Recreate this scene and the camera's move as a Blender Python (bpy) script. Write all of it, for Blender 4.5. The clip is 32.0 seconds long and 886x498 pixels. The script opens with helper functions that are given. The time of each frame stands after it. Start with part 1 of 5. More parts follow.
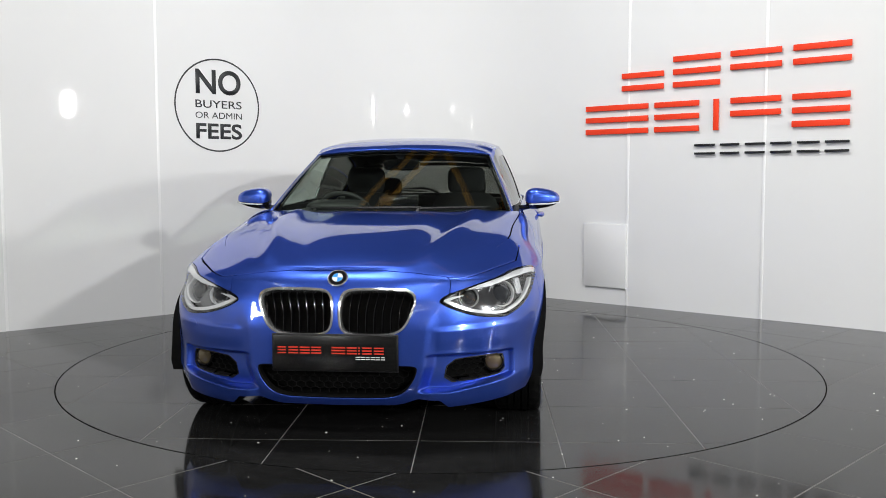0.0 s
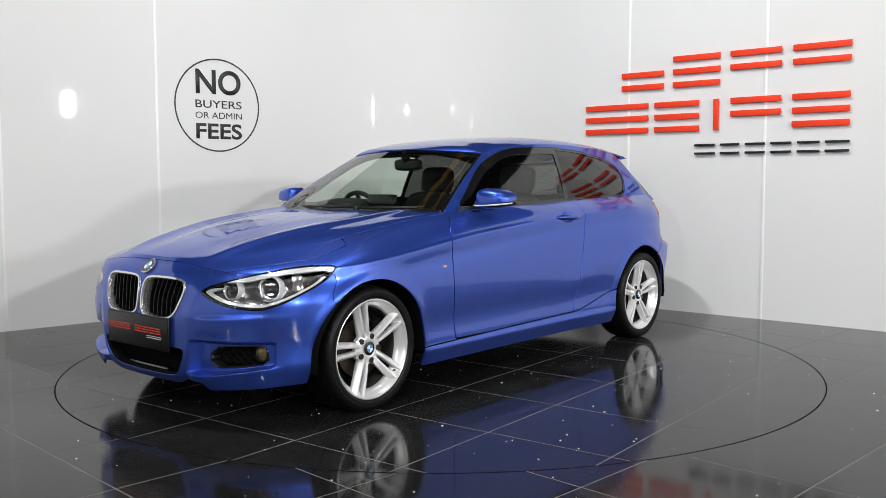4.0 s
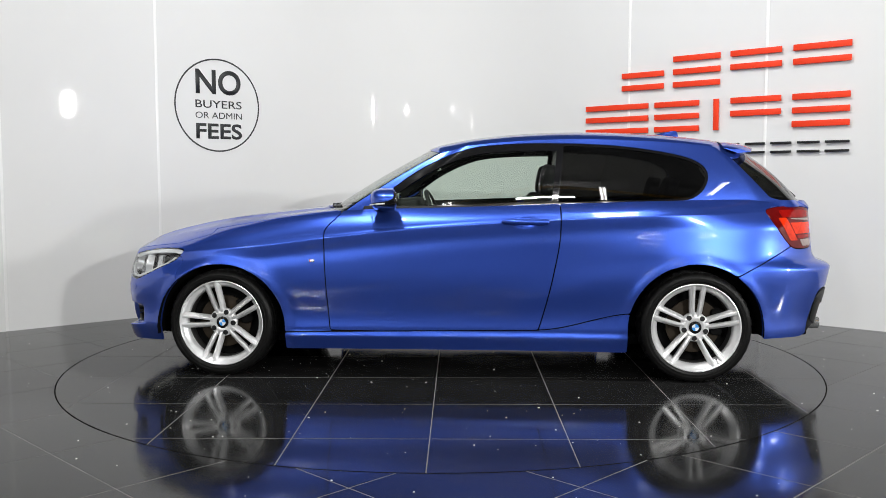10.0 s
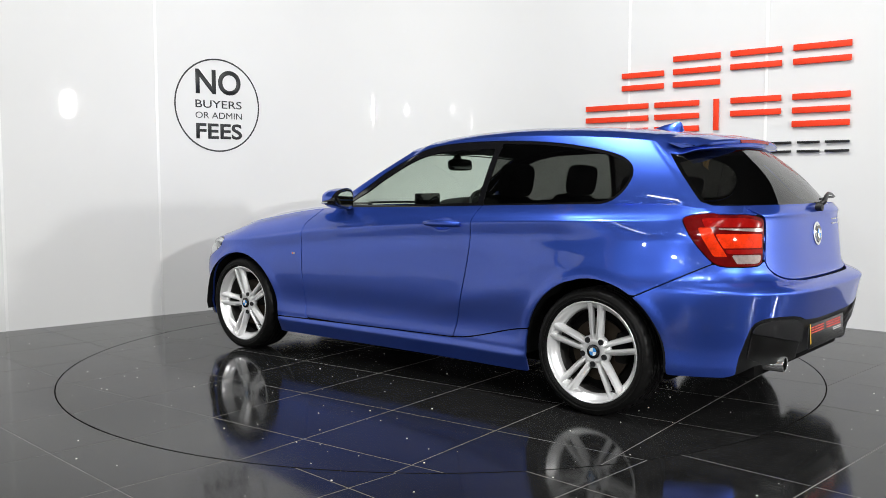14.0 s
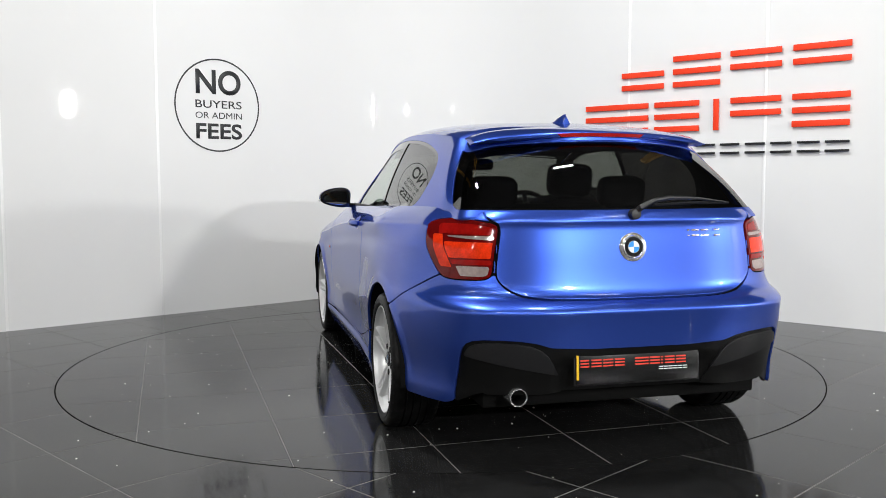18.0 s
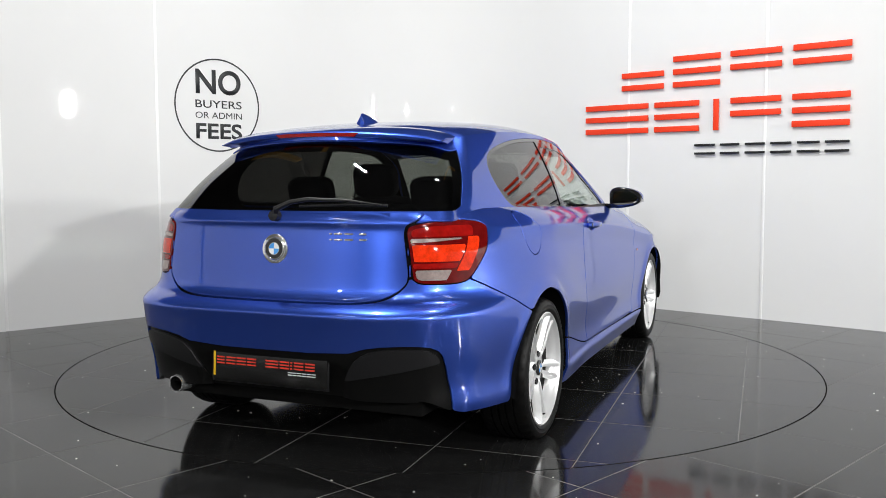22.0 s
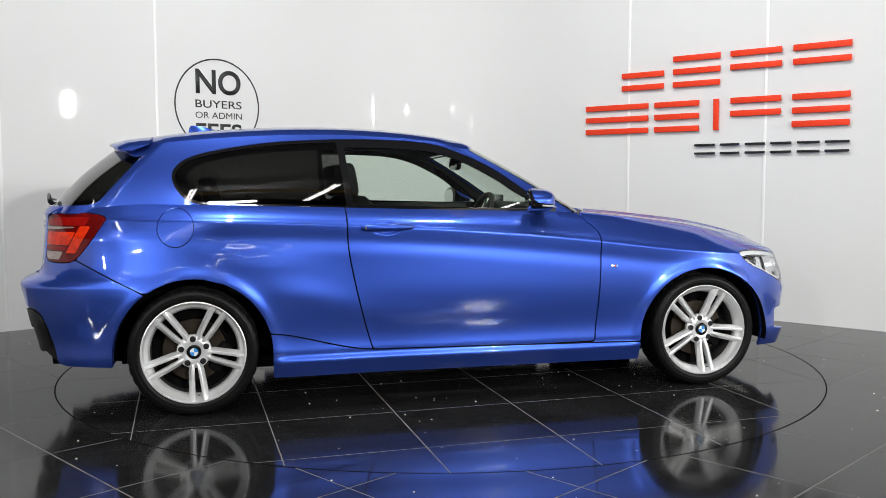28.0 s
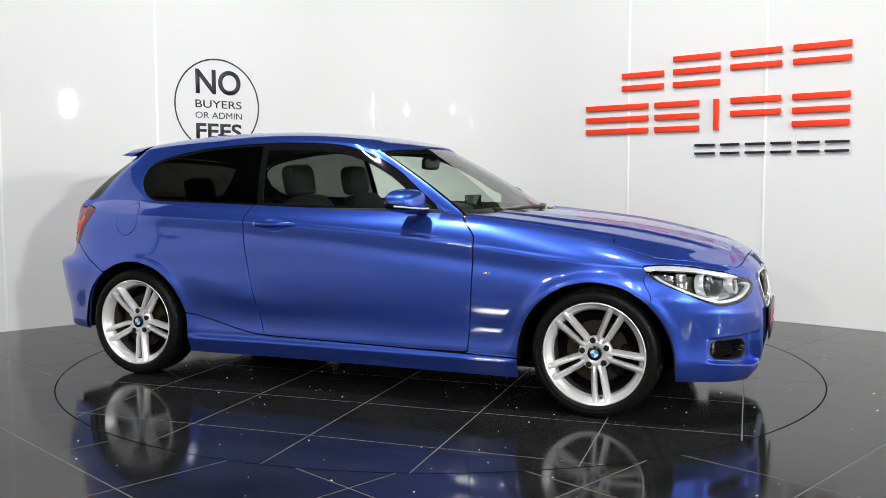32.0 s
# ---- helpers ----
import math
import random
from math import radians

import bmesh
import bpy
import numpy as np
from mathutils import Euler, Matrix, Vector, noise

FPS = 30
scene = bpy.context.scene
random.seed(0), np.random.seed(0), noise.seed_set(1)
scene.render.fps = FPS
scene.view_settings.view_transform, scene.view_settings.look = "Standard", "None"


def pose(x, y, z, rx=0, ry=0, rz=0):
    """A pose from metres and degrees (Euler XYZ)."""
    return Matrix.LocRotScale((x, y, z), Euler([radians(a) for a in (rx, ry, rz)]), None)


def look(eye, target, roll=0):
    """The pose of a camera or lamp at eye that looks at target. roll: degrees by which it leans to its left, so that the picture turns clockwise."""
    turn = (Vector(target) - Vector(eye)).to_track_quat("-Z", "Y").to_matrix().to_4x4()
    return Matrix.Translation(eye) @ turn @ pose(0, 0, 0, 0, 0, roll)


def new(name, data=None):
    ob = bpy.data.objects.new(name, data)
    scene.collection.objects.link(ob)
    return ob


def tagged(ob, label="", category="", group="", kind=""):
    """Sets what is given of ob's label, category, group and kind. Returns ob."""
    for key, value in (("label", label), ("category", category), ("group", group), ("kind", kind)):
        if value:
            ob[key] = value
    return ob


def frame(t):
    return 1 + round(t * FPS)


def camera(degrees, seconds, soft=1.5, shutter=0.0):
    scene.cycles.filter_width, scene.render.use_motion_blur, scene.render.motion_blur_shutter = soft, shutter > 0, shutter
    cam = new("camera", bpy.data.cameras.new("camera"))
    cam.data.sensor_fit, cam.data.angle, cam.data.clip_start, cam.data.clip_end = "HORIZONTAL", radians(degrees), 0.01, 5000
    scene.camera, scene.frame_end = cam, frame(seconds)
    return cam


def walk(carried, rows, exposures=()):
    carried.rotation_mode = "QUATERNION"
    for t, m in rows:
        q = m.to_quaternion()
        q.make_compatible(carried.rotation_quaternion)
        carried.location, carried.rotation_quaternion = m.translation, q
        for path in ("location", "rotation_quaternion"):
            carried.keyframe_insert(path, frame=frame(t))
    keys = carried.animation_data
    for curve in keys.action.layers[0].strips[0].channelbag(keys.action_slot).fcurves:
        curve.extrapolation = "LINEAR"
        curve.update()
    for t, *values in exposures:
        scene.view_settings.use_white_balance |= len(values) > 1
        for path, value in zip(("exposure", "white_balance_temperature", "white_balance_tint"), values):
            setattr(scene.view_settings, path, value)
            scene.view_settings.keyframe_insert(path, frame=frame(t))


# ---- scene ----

# ---- camera ----
cam = camera(52.7, 32.0, soft=0.55)
EYE = (0.0, -5.637, 1.1306)
AIM = (EYE[0] + 0.00254, EYE[1] + 1.0, EYE[2] - 0.07765)
walk(cam, [(0.0, look(EYE, AIM, -0.14)), (32.0, look(EYE, AIM, -0.14))],
     exposures=[(0, -0.03), (3, -0.05), (6, -0.27), (9, -0.26), (10, -0.08), (11, -0.03), (13, 0.05), (17, 0.07), (23, 0.06), (25.5, 0.0), (28, -0.12), (30, 0.03), (32, 0.05)])

# ---- world and light ----
world = bpy.data.worlds.new("hall_air")
world.use_nodes = True
world.node_tree.nodes["Background"].inputs[0].default_value = (0.75, 0.8, 0.85, 1)
world.node_tree.nodes["Background"].inputs[1].default_value = 0.03
scene.world = world

# lamps: x, y, z, aim x, y, z, width, depth, watts
LAMPS = [
    (-6.3, -8.0, 2.56, 0.2, 2.0, 1.1, 0.18, 0.45, 45),
    (-3.6, -10.2, 2.9, 1.6, 1.5, 0.8, 0.45, 0.05, 115),
    (5.0, -9.8, 2.9, 0.4, 1.5, 0.9, 0.45, 0.05, 380),
    (8.4, -5.6, 2.76, 1.6, 2.0, 0.8, 0.18, 0.45, 290),
    # the rest are added fill: overhead, at the partitions, up at the roof
    (-1.2, -1.2, 5.3, 2.8, 1.0, 0.4, 0.5, 0.06, 180),
    (1.2, -1.2, 5.3, 0.6, 0.6, 0.5, 0.5, 0.06, 48),
    (-4.0, -7.0, 4.4, -9.0, -5.0, 1.4, 0.6, 0.1, 190),
    (4.0, -7.0, 4.4, 9.0, -5.0, 1.4, 0.6, 0.1, 300),
    (0.0, -8.5, 6.0, 0.0, 2.0, 7.2, 1.2, 0.2, 220),
]


# ---- materials ----
def mat(name, base, rough=0.5, metal=0.0, coat=0.0, grain=0.0, grain_scale=60.0, bump=0.0, stain=0.0, stain_scale=1.5, glow=0.0, ior=1.45,
        rough_var=0.0, coat_ior=1.5):
    m = bpy.data.materials.new(name)
    m.use_nodes = True
    nt = m.node_tree
    b = nt.nodes["Principled BSDF"]
    b.inputs["Base Color"].default_value = (*base, 1)
    b.inputs["Roughness"].default_value = rough
    b.inputs["Metallic"].default_value = metal
    b.inputs["IOR"].default_value = ior
    b.inputs["Coat Weight"].default_value = coat
    b.inputs["Coat Roughness"].default_value = 0.02
    b.inputs["Coat IOR"].default_value = coat_ior
    if glow:
        b.inputs["Emission Color"].default_value = (*base, 1)
        b.inputs["Emission Strength"].default_value = glow
    if grain or bump or stain or rough_var:
        tc = nt.nodes.new("ShaderNodeTexCoord")
        n1 = nt.nodes.new("ShaderNodeTexNoise")
        n1.inputs["Scale"].default_value = grain_scale
        n1.inputs["Detail"].default_value = 3
        n2 = nt.nodes.new("ShaderNodeTexNoise")
        n2.inputs["Scale"].default_value = stain_scale
        n2.inputs["Detail"].default_value = 4
        nt.links.new(tc.outputs["Object"], n1.inputs["Vector"])
        nt.links.new(tc.outputs["Object"], n2.inputs["Vector"])
        hsv = nt.nodes.new("ShaderNodeHueSaturation")
        hsv.inputs["Color"].default_value = (*base, 1)
        add = nt.nodes.new("ShaderNodeMath")
        add.operation = "MULTIPLY_ADD"
        nt.links.new(n1.outputs["Fac"], add.inputs[0])
        add.inputs[1].default_value = grain
        add.inputs[2].default_value = 1 - grain / 2 - stain / 2
        add2 = nt.nodes.new("ShaderNodeMath")
        add2.operation = "MULTIPLY_ADD"
        nt.links.new(n2.outputs["Fac"], add2.inputs[0])
        add2.inputs[1].default_value = stain
        nt.links.new(add.outputs[0], add2.inputs[2])
        nt.links.new(add2.outputs[0], hsv.inputs["Value"])
        nt.links.new(hsv.outputs[0], b.inputs["Base Color"])
        if rough_var:
            r = nt.nodes.new("ShaderNodeMath")
            r.operation = "MULTIPLY_ADD"
            nt.links.new(n2.outputs["Fac"], r.inputs[0])
            r.inputs[1].default_value = rough_var
            r.inputs[2].default_value = max(0.0, rough - rough_var / 2)
            nt.links.new(r.outputs[0], b.inputs["Roughness"])
        if bump:
            bp = nt.nodes.new("ShaderNodeBump")
            bp.inputs["Strength"].default_value = bump
            bp.inputs["Distance"].default_value = 0.002
            nt.links.new(n1.outputs["Fac"], bp.inputs["Height"])
            nt.links.new(bp.outputs[0], b.inputs["Normal"])
    return m


def pane_mat(name, tint, gloss_rough=0.0, ior=1.5):
    """A thin pane: tinted see-through with a Fresnel gloss."""
    m = bpy.data.materials.new(name)
    m.use_nodes = True
    nt = m.node_tree
    nt.nodes.remove(nt.nodes["Principled BSDF"])
    out = nt.nodes["Material Output"]
    tr = nt.nodes.new("ShaderNodeBsdfTransparent")
    tr.inputs[0].default_value = (*tint, 1)
    gl = nt.nodes.new("ShaderNodeBsdfGlossy")
    gl.inputs["Roughness"].default_value = gloss_rough
    lw = nt.nodes.new("ShaderNodeLayerWeight")
    lw.inputs[0].default_value = 0.5
    pw = nt.nodes.new("ShaderNodeMath")
    pw.operation = "POWER"
    pw.inputs[1].default_value = 4.2
    nt.links.new(lw.outputs["Facing"], pw.inputs[0])
    fr = nt.nodes.new("ShaderNodeMath")
    fr.operation = "MULTIPLY_ADD"
    fr.inputs[1].default_value = 0.9
    fr.inputs[2].default_value = 0.07
    nt.links.new(pw.outputs[0], fr.inputs[0])
    mx = nt.nodes.new("ShaderNodeMixShader")
    nt.links.new(fr.outputs[0], mx.inputs[0])
    nt.links.new(tr.outputs[0], mx.inputs[1])
    nt.links.new(gl.outputs[0], mx.inputs[2])
    nt.links.new(mx.outputs[0], out.inputs[0])
    return m


def paint_mat():
    """Metallic blue with fine flake under a clear coat."""
    m = mat("blue_metallic_paint", (0.022, 0.075, 0.45), 0.33, 0.80, 1.0, coat_ior=1.6)
    nt = m.node_tree
    b = nt.nodes["Principled BSDF"]
    b.inputs["Specular Tint"].default_value = (0.20, 0.32, 0.75, 1)
    tc = nt.nodes.new("ShaderNodeTexCoord")
    v = nt.nodes.new("ShaderNodeTexVoronoi")
    v.inputs["Scale"].default_value = 900
    nt.links.new(tc.outputs["Object"], v.inputs["Vector"])
    mix = nt.nodes.new("ShaderNodeMix")
    mix.data_type = "RGBA"
    mix.inputs[6].default_value = (0.036, 0.088, 0.48, 1)
    mix.inputs[7].default_value = (0.053, 0.119, 0.58, 1)
    sep = nt.nodes.new("ShaderNodeSeparateColor")
    nt.links.new(v.outputs["Color"], sep.inputs[0])
    nt.links.new(sep.outputs[0], mix.inputs[0])
    nt.links.new(mix.outputs[2], b.inputs["Base Color"])
    return m


PAINT = paint_mat()
BLACK_GLOSS = mat("black_gloss_trim", (0.006, 0.006, 0.007), 0.08, coat=0.5)
BLACK_PLASTIC = mat("black_textured_plastic", (0.008, 0.008, 0.009), 0.4, bump=0.25, grain=0.3, grain_scale=500)
# near-black for hidden parts, and for shade put into gaps and wheels
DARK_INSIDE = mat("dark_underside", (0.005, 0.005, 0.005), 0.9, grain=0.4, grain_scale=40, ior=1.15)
RUBBER = mat("tyre_rubber", (0.005, 0.005, 0.005), 0.4, grain=0.35, grain_scale=90, bump=0.15, stain=0.3, stain_scale=8, ior=1.25)
SILVER = mat("silver_alloy_paint", (0.82, 0.825, 0.83), 0.30, 0.5, 0.6, grain=0.06, grain_scale=300)
CHROME = mat("chrome", (0.84, 0.85, 0.86), 0.1, 0.85)
SATIN = mat("satin_chrome", (0.6, 0.61, 0.62), 0.25, 1.0)
# darker copy of the rim alloy, for the shade inside the wheel
BARREL = mat("shade_darkened_alloy", (0.07, 0.068, 0.065), 0.45, 0.4, grain=0.2, grain_scale=60, stain=0.4, stain_scale=10)
STEEL = mat("brake_steel", (0.030, 0.022, 0.014), 0.5, 0.6, grain=0.3, grain_scale=50, stain=0.5, stain_scale=12)
CLEAR_GLASS = pane_mat("clear_tinted_glass", (0.80, 0.87, 0.81))
PRIVACY = pane_mat("dark_privacy_glass", (0.12, 0.12, 0.115))
REAR_GLASS = pane_mat("dark_rear_glass", (0.15, 0.15, 0.14))
LENS = pane_mat("clear_lamp_cover", (0.93, 0.94, 0.95))
RED_LENS = mat("red_lamp_lens", (0.26, 0.005, 0.004), 0.08, ior=1.36, stain=0.8, stain_scale=40)
RED_DARK = mat("deep_red_lamp_lens", (0.11, 0.003, 0.003), 0.05, ior=1.4, stain=0.9, stain_scale=25)
ORANGE_LENS = mat("orange_red_lamp_lens", (0.72, 0.034, 0.006), 0.05, ior=1.36, stain=1.2, stain_scale=30, grain=0.5, grain_scale=160)
CLEAR_LENS = mat("smoked_clear_lens", (0.40, 0.32, 0.30), 0.12, ior=1.5, metal=0.4, grain=0.8, grain_scale=70)
WHITE_ROUNDEL = mat("white_enamel", (0.8, 0.82, 0.84), 0.15, coat=0.8)
BLUE_ROUNDEL = mat("blue_enamel", (0.05, 0.30, 0.75), 0.15, coat=0.8)
FABRIC = mat("black_seat_cloth", (0.009, 0.009, 0.010), 0.85, grain=0.4, grain_scale=400, bump=0.4)
CABIN = mat("dark_cabin_plastic", (0.02, 0.02, 0.021), 0.6, grain=0.2, grain_scale=300, bump=0.2)
HEADLINING = mat("grey_headlining", (0.1, 0.1, 0.1), 0.9, grain=0.2, grain_scale=300)
WALL = mat("white_gloss_panel", (0.70, 0.705, 0.703), 0.035, grain=0.02, grain_scale=3, stain=0.04, stain_scale=0.8, ior=1.17)
SEAM = mat("white_joint_strip", (0.84, 0.845, 0.84), 0.25, stain=0.04)
TILE = mat("dark_polished_tile", (0.015, 0.0151, 0.0152), 0.085, grain=1.0, grain_scale=18, stain=1.1, stain_scale=3.2, rough_var=0.2, ior=1.29)
GROUT = mat("pale_grout", (0.19, 0.186, 0.18), 0.8, grain=0.3, grain_scale=60, stain=0.4, stain_scale=4)
SIGN_RED = mat("red_acrylic", (0.78, 0.048, 0.014), 0.5, grain=0.03, ior=1.3)
SIGN_BLACK = mat("black_acrylic", (0.012, 0.012, 0.013), 0.35)
VINYL = mat("charcoal_vinyl", (0.03, 0.032, 0.034), 0.5)
PLATE_BLACK = mat("black_plate_gloss", (0.006, 0.006, 0.006), 0.25)
PLATE_RED = mat("red_print", (0.75, 0.04, 0.02), 0.4)
PLATE_WHITE = mat("white_print", (0.75, 0.75, 0.75), 0.4)
PLATE_YELLOW = mat("yellow_plate", (0.7, 0.42, 0.01), 0.35)
HALL_WALL = mat("pale_hall_cladding", (0.30, 0.30, 0.305), 0.6, grain=0.2, grain_scale=2, stain=0.3)
HALL_DARK = mat("grey_hall_cladding", (0.07, 0.07, 0.073), 0.7, grain=0.2, grain_scale=2, stain=0.3)
BEAM = mat("ochre_painted_steel", (0.50, 0.27, 0.04), 0.5, stain=0.3)
LAMP_WHITE = mat("lamp_housing", (0.7, 0.7, 0.7), 0.4)
TUBE = mat("lit_tube", (1.0, 0.98, 0.94), 0.4, glow=22.0)


# ---- geometry helpers ----
def spline(*knots):
    """A natural cubic curve through (x, y) knots, held straight beyond its ends."""
    k = sorted(knots)
    x, y = np.array([a for a, _ in k], float), np.array([b for _, b in k], float)
    n = len(x)
    h = np.diff(x)
    A, r = np.eye(n), np.zeros(n)
    for i in range(1, n - 1):
        A[i, i - 1], A[i, i], A[i, i + 1] = h[i - 1], 2 * (h[i - 1] + h[i]), h[i]
        r[i] = 3 * ((y[i + 1] - y[i]) / h[i] - (y[i] - y[i - 1]) / h[i - 1])
    c = np.linalg.solve(A, r)

    def f(q):
        q = np.asarray(q, float)
        j = np.clip(np.searchsorted(x, q) - 1, 0, n - 2)
        d = np.clip(q, x[0], x[-1]) - x[j]
        b = (y[j + 1] - y[j]) / h[j] - h[j] * (2 * c[j] + c[j + 1]) / 3
        e = (c[j + 1] - c[j]) / (3 * h[j])
        return y[j] + b * d + c[j] * d * d + e * d ** 3
    return f


def smooth(a, b, x):
    t = np.clip((np.asarray(x, float) - a) / (b - a), 0, 1)
    return t * t * (3 - 2 * t)


def chaikin(pts, n=3, closed=True):
    p = np.array(pts, float)
    for _ in range(n):
        q = np.roll(p, -1, 0) if closed else p[1:]
        a = p if closed else p[:-1]
        m = np.stack([0.75 * a + 0.25 * q, 0.25 * a + 0.75 * q], 1).reshape(-1, p.shape[1])
        p = m if closed else np.vstack([p[:1], m, p[-1:]])
    return p


def sdf(poly, u, v):
    """The signed distance from (u, v) to a closed outline: negative inside."""
    poly = np.asarray(poly, float)
    u, v = np.asarray(u, float).ravel(), np.asarray(v, float).ravel()
    best, inside = np.full(u.shape, 1e9), np.zeros(u.shape, bool)
    for a, b in zip(poly, np.roll(poly, -1, 0)):
        e = b - a
        t = np.clip(((u - a[0]) * e[0] + (v - a[1]) * e[1]) / max(e @ e, 1e-12), 0, 1)
        best = np.minimum(best, (u - a[0] - t * e[0]) ** 2 + (v - a[1] - t * e[1]) ** 2)
        cross = (a[1] > v) != (b[1] > v)
        with np.errstate(divide="ignore", invalid="ignore"):
            inside ^= cross & (u < a[0] + (v - a[1]) * e[0] / (e[1] if e[1] else 1e-12))
    return np.where(inside, -1, 1) * np.sqrt(best)


class Surf:
    """A sheet: points, normals, the plane coordinates (u, v) and faces."""

    def __init__(self, P, N, U, faces):
        self.P, self.N, self.U, self.faces = P, N, U, faces

    def clip(self, g):
        """The part where g is negative, cut along its zero line."""
        P, N, U, out, cache = list(self.P), list(self.N), list(self.U), [], {}
        g = np.where(np.abs(g) < 1e-7, -1e-7, g)
        neg = g < 0
        for f in self.faces:
            k = sum(neg[i] for i in f)
            if k == len(f):
                out.append(f)
            elif k:
                poly = []
                for i, a in enumerate(f):
                    b = f[(i + 1) % len(f)]
                    if neg[a]:
                        poly.append(a)
                    if neg[a] != neg[b]:
                        key = (min(a, b), max(a, b))
                        if key not in cache:
                            t = g[a] / (g[a] - g[b])
                            cache[key] = len(P)
                            P.append(P[a] + t * (P[b] - P[a]))
                            N.append(N[a] + t * (N[b] - N[a]))
                            U.append(U[a] + t * (U[b] - U[a]))
                        poly.append(cache[key])
                if len(poly) > 2:
                    out.append(tuple(poly))
        used = sorted({i for f in out for i in f})
        if not used:
            return Surf(np.zeros((0, 3)), np.zeros((0, 3)), np.zeros((0, 2)), [])
        remap = {v: i for i, v in enumerate(used)}
        N = np.array([N[i] for i in used])
        N /= np.linalg.norm(N, axis=1)[:, None] + 1e-12
        return Surf(np.array([P[i] for i in used]), N, np.array([U[i] for i in used]), [tuple(remap[i] for i in f) for f in out])

    def mirrored(self):
        s = np.array([1, -1, 1.0])
        return Surf(self.P * s, self.N * s, self.U, [f[::-1] for f in self.faces])

    def pushed(self, d):
        return Surf(self.P + self.N * d, self.N, self.U, self.faces)

    def plus(self, o):
        n = len(self.P)
        return Surf(np.vstack([self.P, o.P]), np.vstack([self.N, o.N]), np.vstack([self.U, o.U]), self.faces + [tuple(i + n for i in f) for f in o.faces])

    def both(self):
        """This half and its mirror image, joined on the middle plane."""
        n, o = len(self.P), self.mirrored()
        to, keep = {}, []
        for i, q in enumerate(self.P):
            if abs(q[1]) < 1e-6:
                to[i] = i
            else:
                to[i] = n + len(keep)
                keep.append(i)
        return Surf(np.vstack([self.P, o.P[keep]]), np.vstack([self.N, o.N[keep]]), np.vstack([self.U, o.U[keep]]), self.faces + [tuple(to[i] for i in f) for f in o.faces])


def sheet(P, U):
    """A Surf from a grid of points (a, b, 3) and of plane coordinates (a, b, 2)."""
    a, b = P.shape[:2]
    N = np.cross(np.gradient(P, axis=0), np.gradient(P, axis=1)).reshape(-1, 3)
    N /= np.linalg.norm(N, axis=1)[:, None] + 1e-12
    i = np.arange(a * b).reshape(a, b)
    faces = np.stack([i[:-1, :-1], i[1:, :-1], i[1:, 1:], i[:-1, 1:]], -1).reshape(-1, 4)
    return Surf(P.reshape(-1, 3), N, U.reshape(-1, 2), [tuple(f) for f in faces])


def link(name, me, material, parent=None, label="", m=None):
    if material is not None and not me.materials:
        me.materials.append(material)
    ob = new(name, me)
    if parent is not None:
        ob.parent = parent
    if m is not None:
        ob.matrix_basis = m
    if label:
        tagged(ob, label)
    return ob


def panel(name, s, material, parent, label="", depth=0.012, into=None):
    """A sheet as a part with edges turned inwards, or along "into"; no edge is turned on the middle plane."""
    P, N, faces = [list(s.P)], [list(s.N)], list(s.faces)
    count = {}
    for f in s.faces:
        for i, a in enumerate(f):
            b = f[(i + 1) % len(f)]
            count[(a, b)] = count.get((a, b), 0) + 1
    rim = [(a, b) for (a, b) in count if (b, a) not in count and not (abs(s.P[a][1]) < 2e-4 and abs(s.P[b][1]) < 2e-4)]
    if depth and rim:
        side = {}
        for a, b in rim:
            o = np.cross(s.P[b] - s.P[a], s.N[a])
            for k in (a, b):
                side[k] = side.get(k, 0) + o
        base, ring = len(s.P), {}
        extraP, extraN = [], []
        for k, o in side.items():
            o = o / (np.linalg.norm(o) + 1e-12)
            ring[k] = base + len(extraP)
            way = -s.N[k] if into is None else np.array(into, float)
            extraP += [s.P[k], s.P[k] + way * depth * 0.3 + o * 0.0006, s.P[k] + way * depth]
            extraN += [0.8 * s.N[k] + 0.6 * o, o, o]
        P[0] += extraP
        N[0] += extraN
        for a, b in rim:
            for j in (0, 1):
                faces.append((ring[a] + j + 1, ring[b] + j + 1, ring[b] + j, ring[a] + j))
    me = bpy.data.meshes.new(name)
    me.from_pydata([tuple(q) for q in P[0]], [], [tuple(int(i) for i in f) for f in faces])
    me.update()
    me.shade_smooth()
    n = np.array(N[0])
    me.normals_split_custom_set_from_vertices([tuple(q) for q in n / (np.linalg.norm(n, axis=1)[:, None] + 1e-12)])
    return link(name, me, material, parent, label)


def part(name, bm, material, parent=None, label="", m=None, flat=False):
    me = bpy.data.meshes.new(name)
    bm.normal_update()
    bm.to_mesh(me)
    bm.free()
    if not flat:
        me.shade_smooth()
        me.set_sharp_from_angle(angle=radians(38))
    return link(name, me, material, parent, label, m)


def box(sx, sy, sz, x=0, y=0, z=0, bevel=0.0, seg=2, rot=None, bm=None):
    """A bevelled block of full sizes sx, sy, sz about a centre."""
    bm = bm or bmesh.new()
    m = Matrix.Translation((x, y, z)) @ (rot.to_4x4() if rot else Matrix()) @ Matrix.Diagonal((sx, sy, sz, 1))
    made = bmesh.ops.create_cube(bm, size=1, matrix=m)
    if bevel:
        edges = list({e for v in made["verts"] for e in v.link_edges})
        bmesh.ops.bevel(bm, geom=edges, offset=bevel, segments=seg, affect="EDGES", profile=0.5)
    return bm


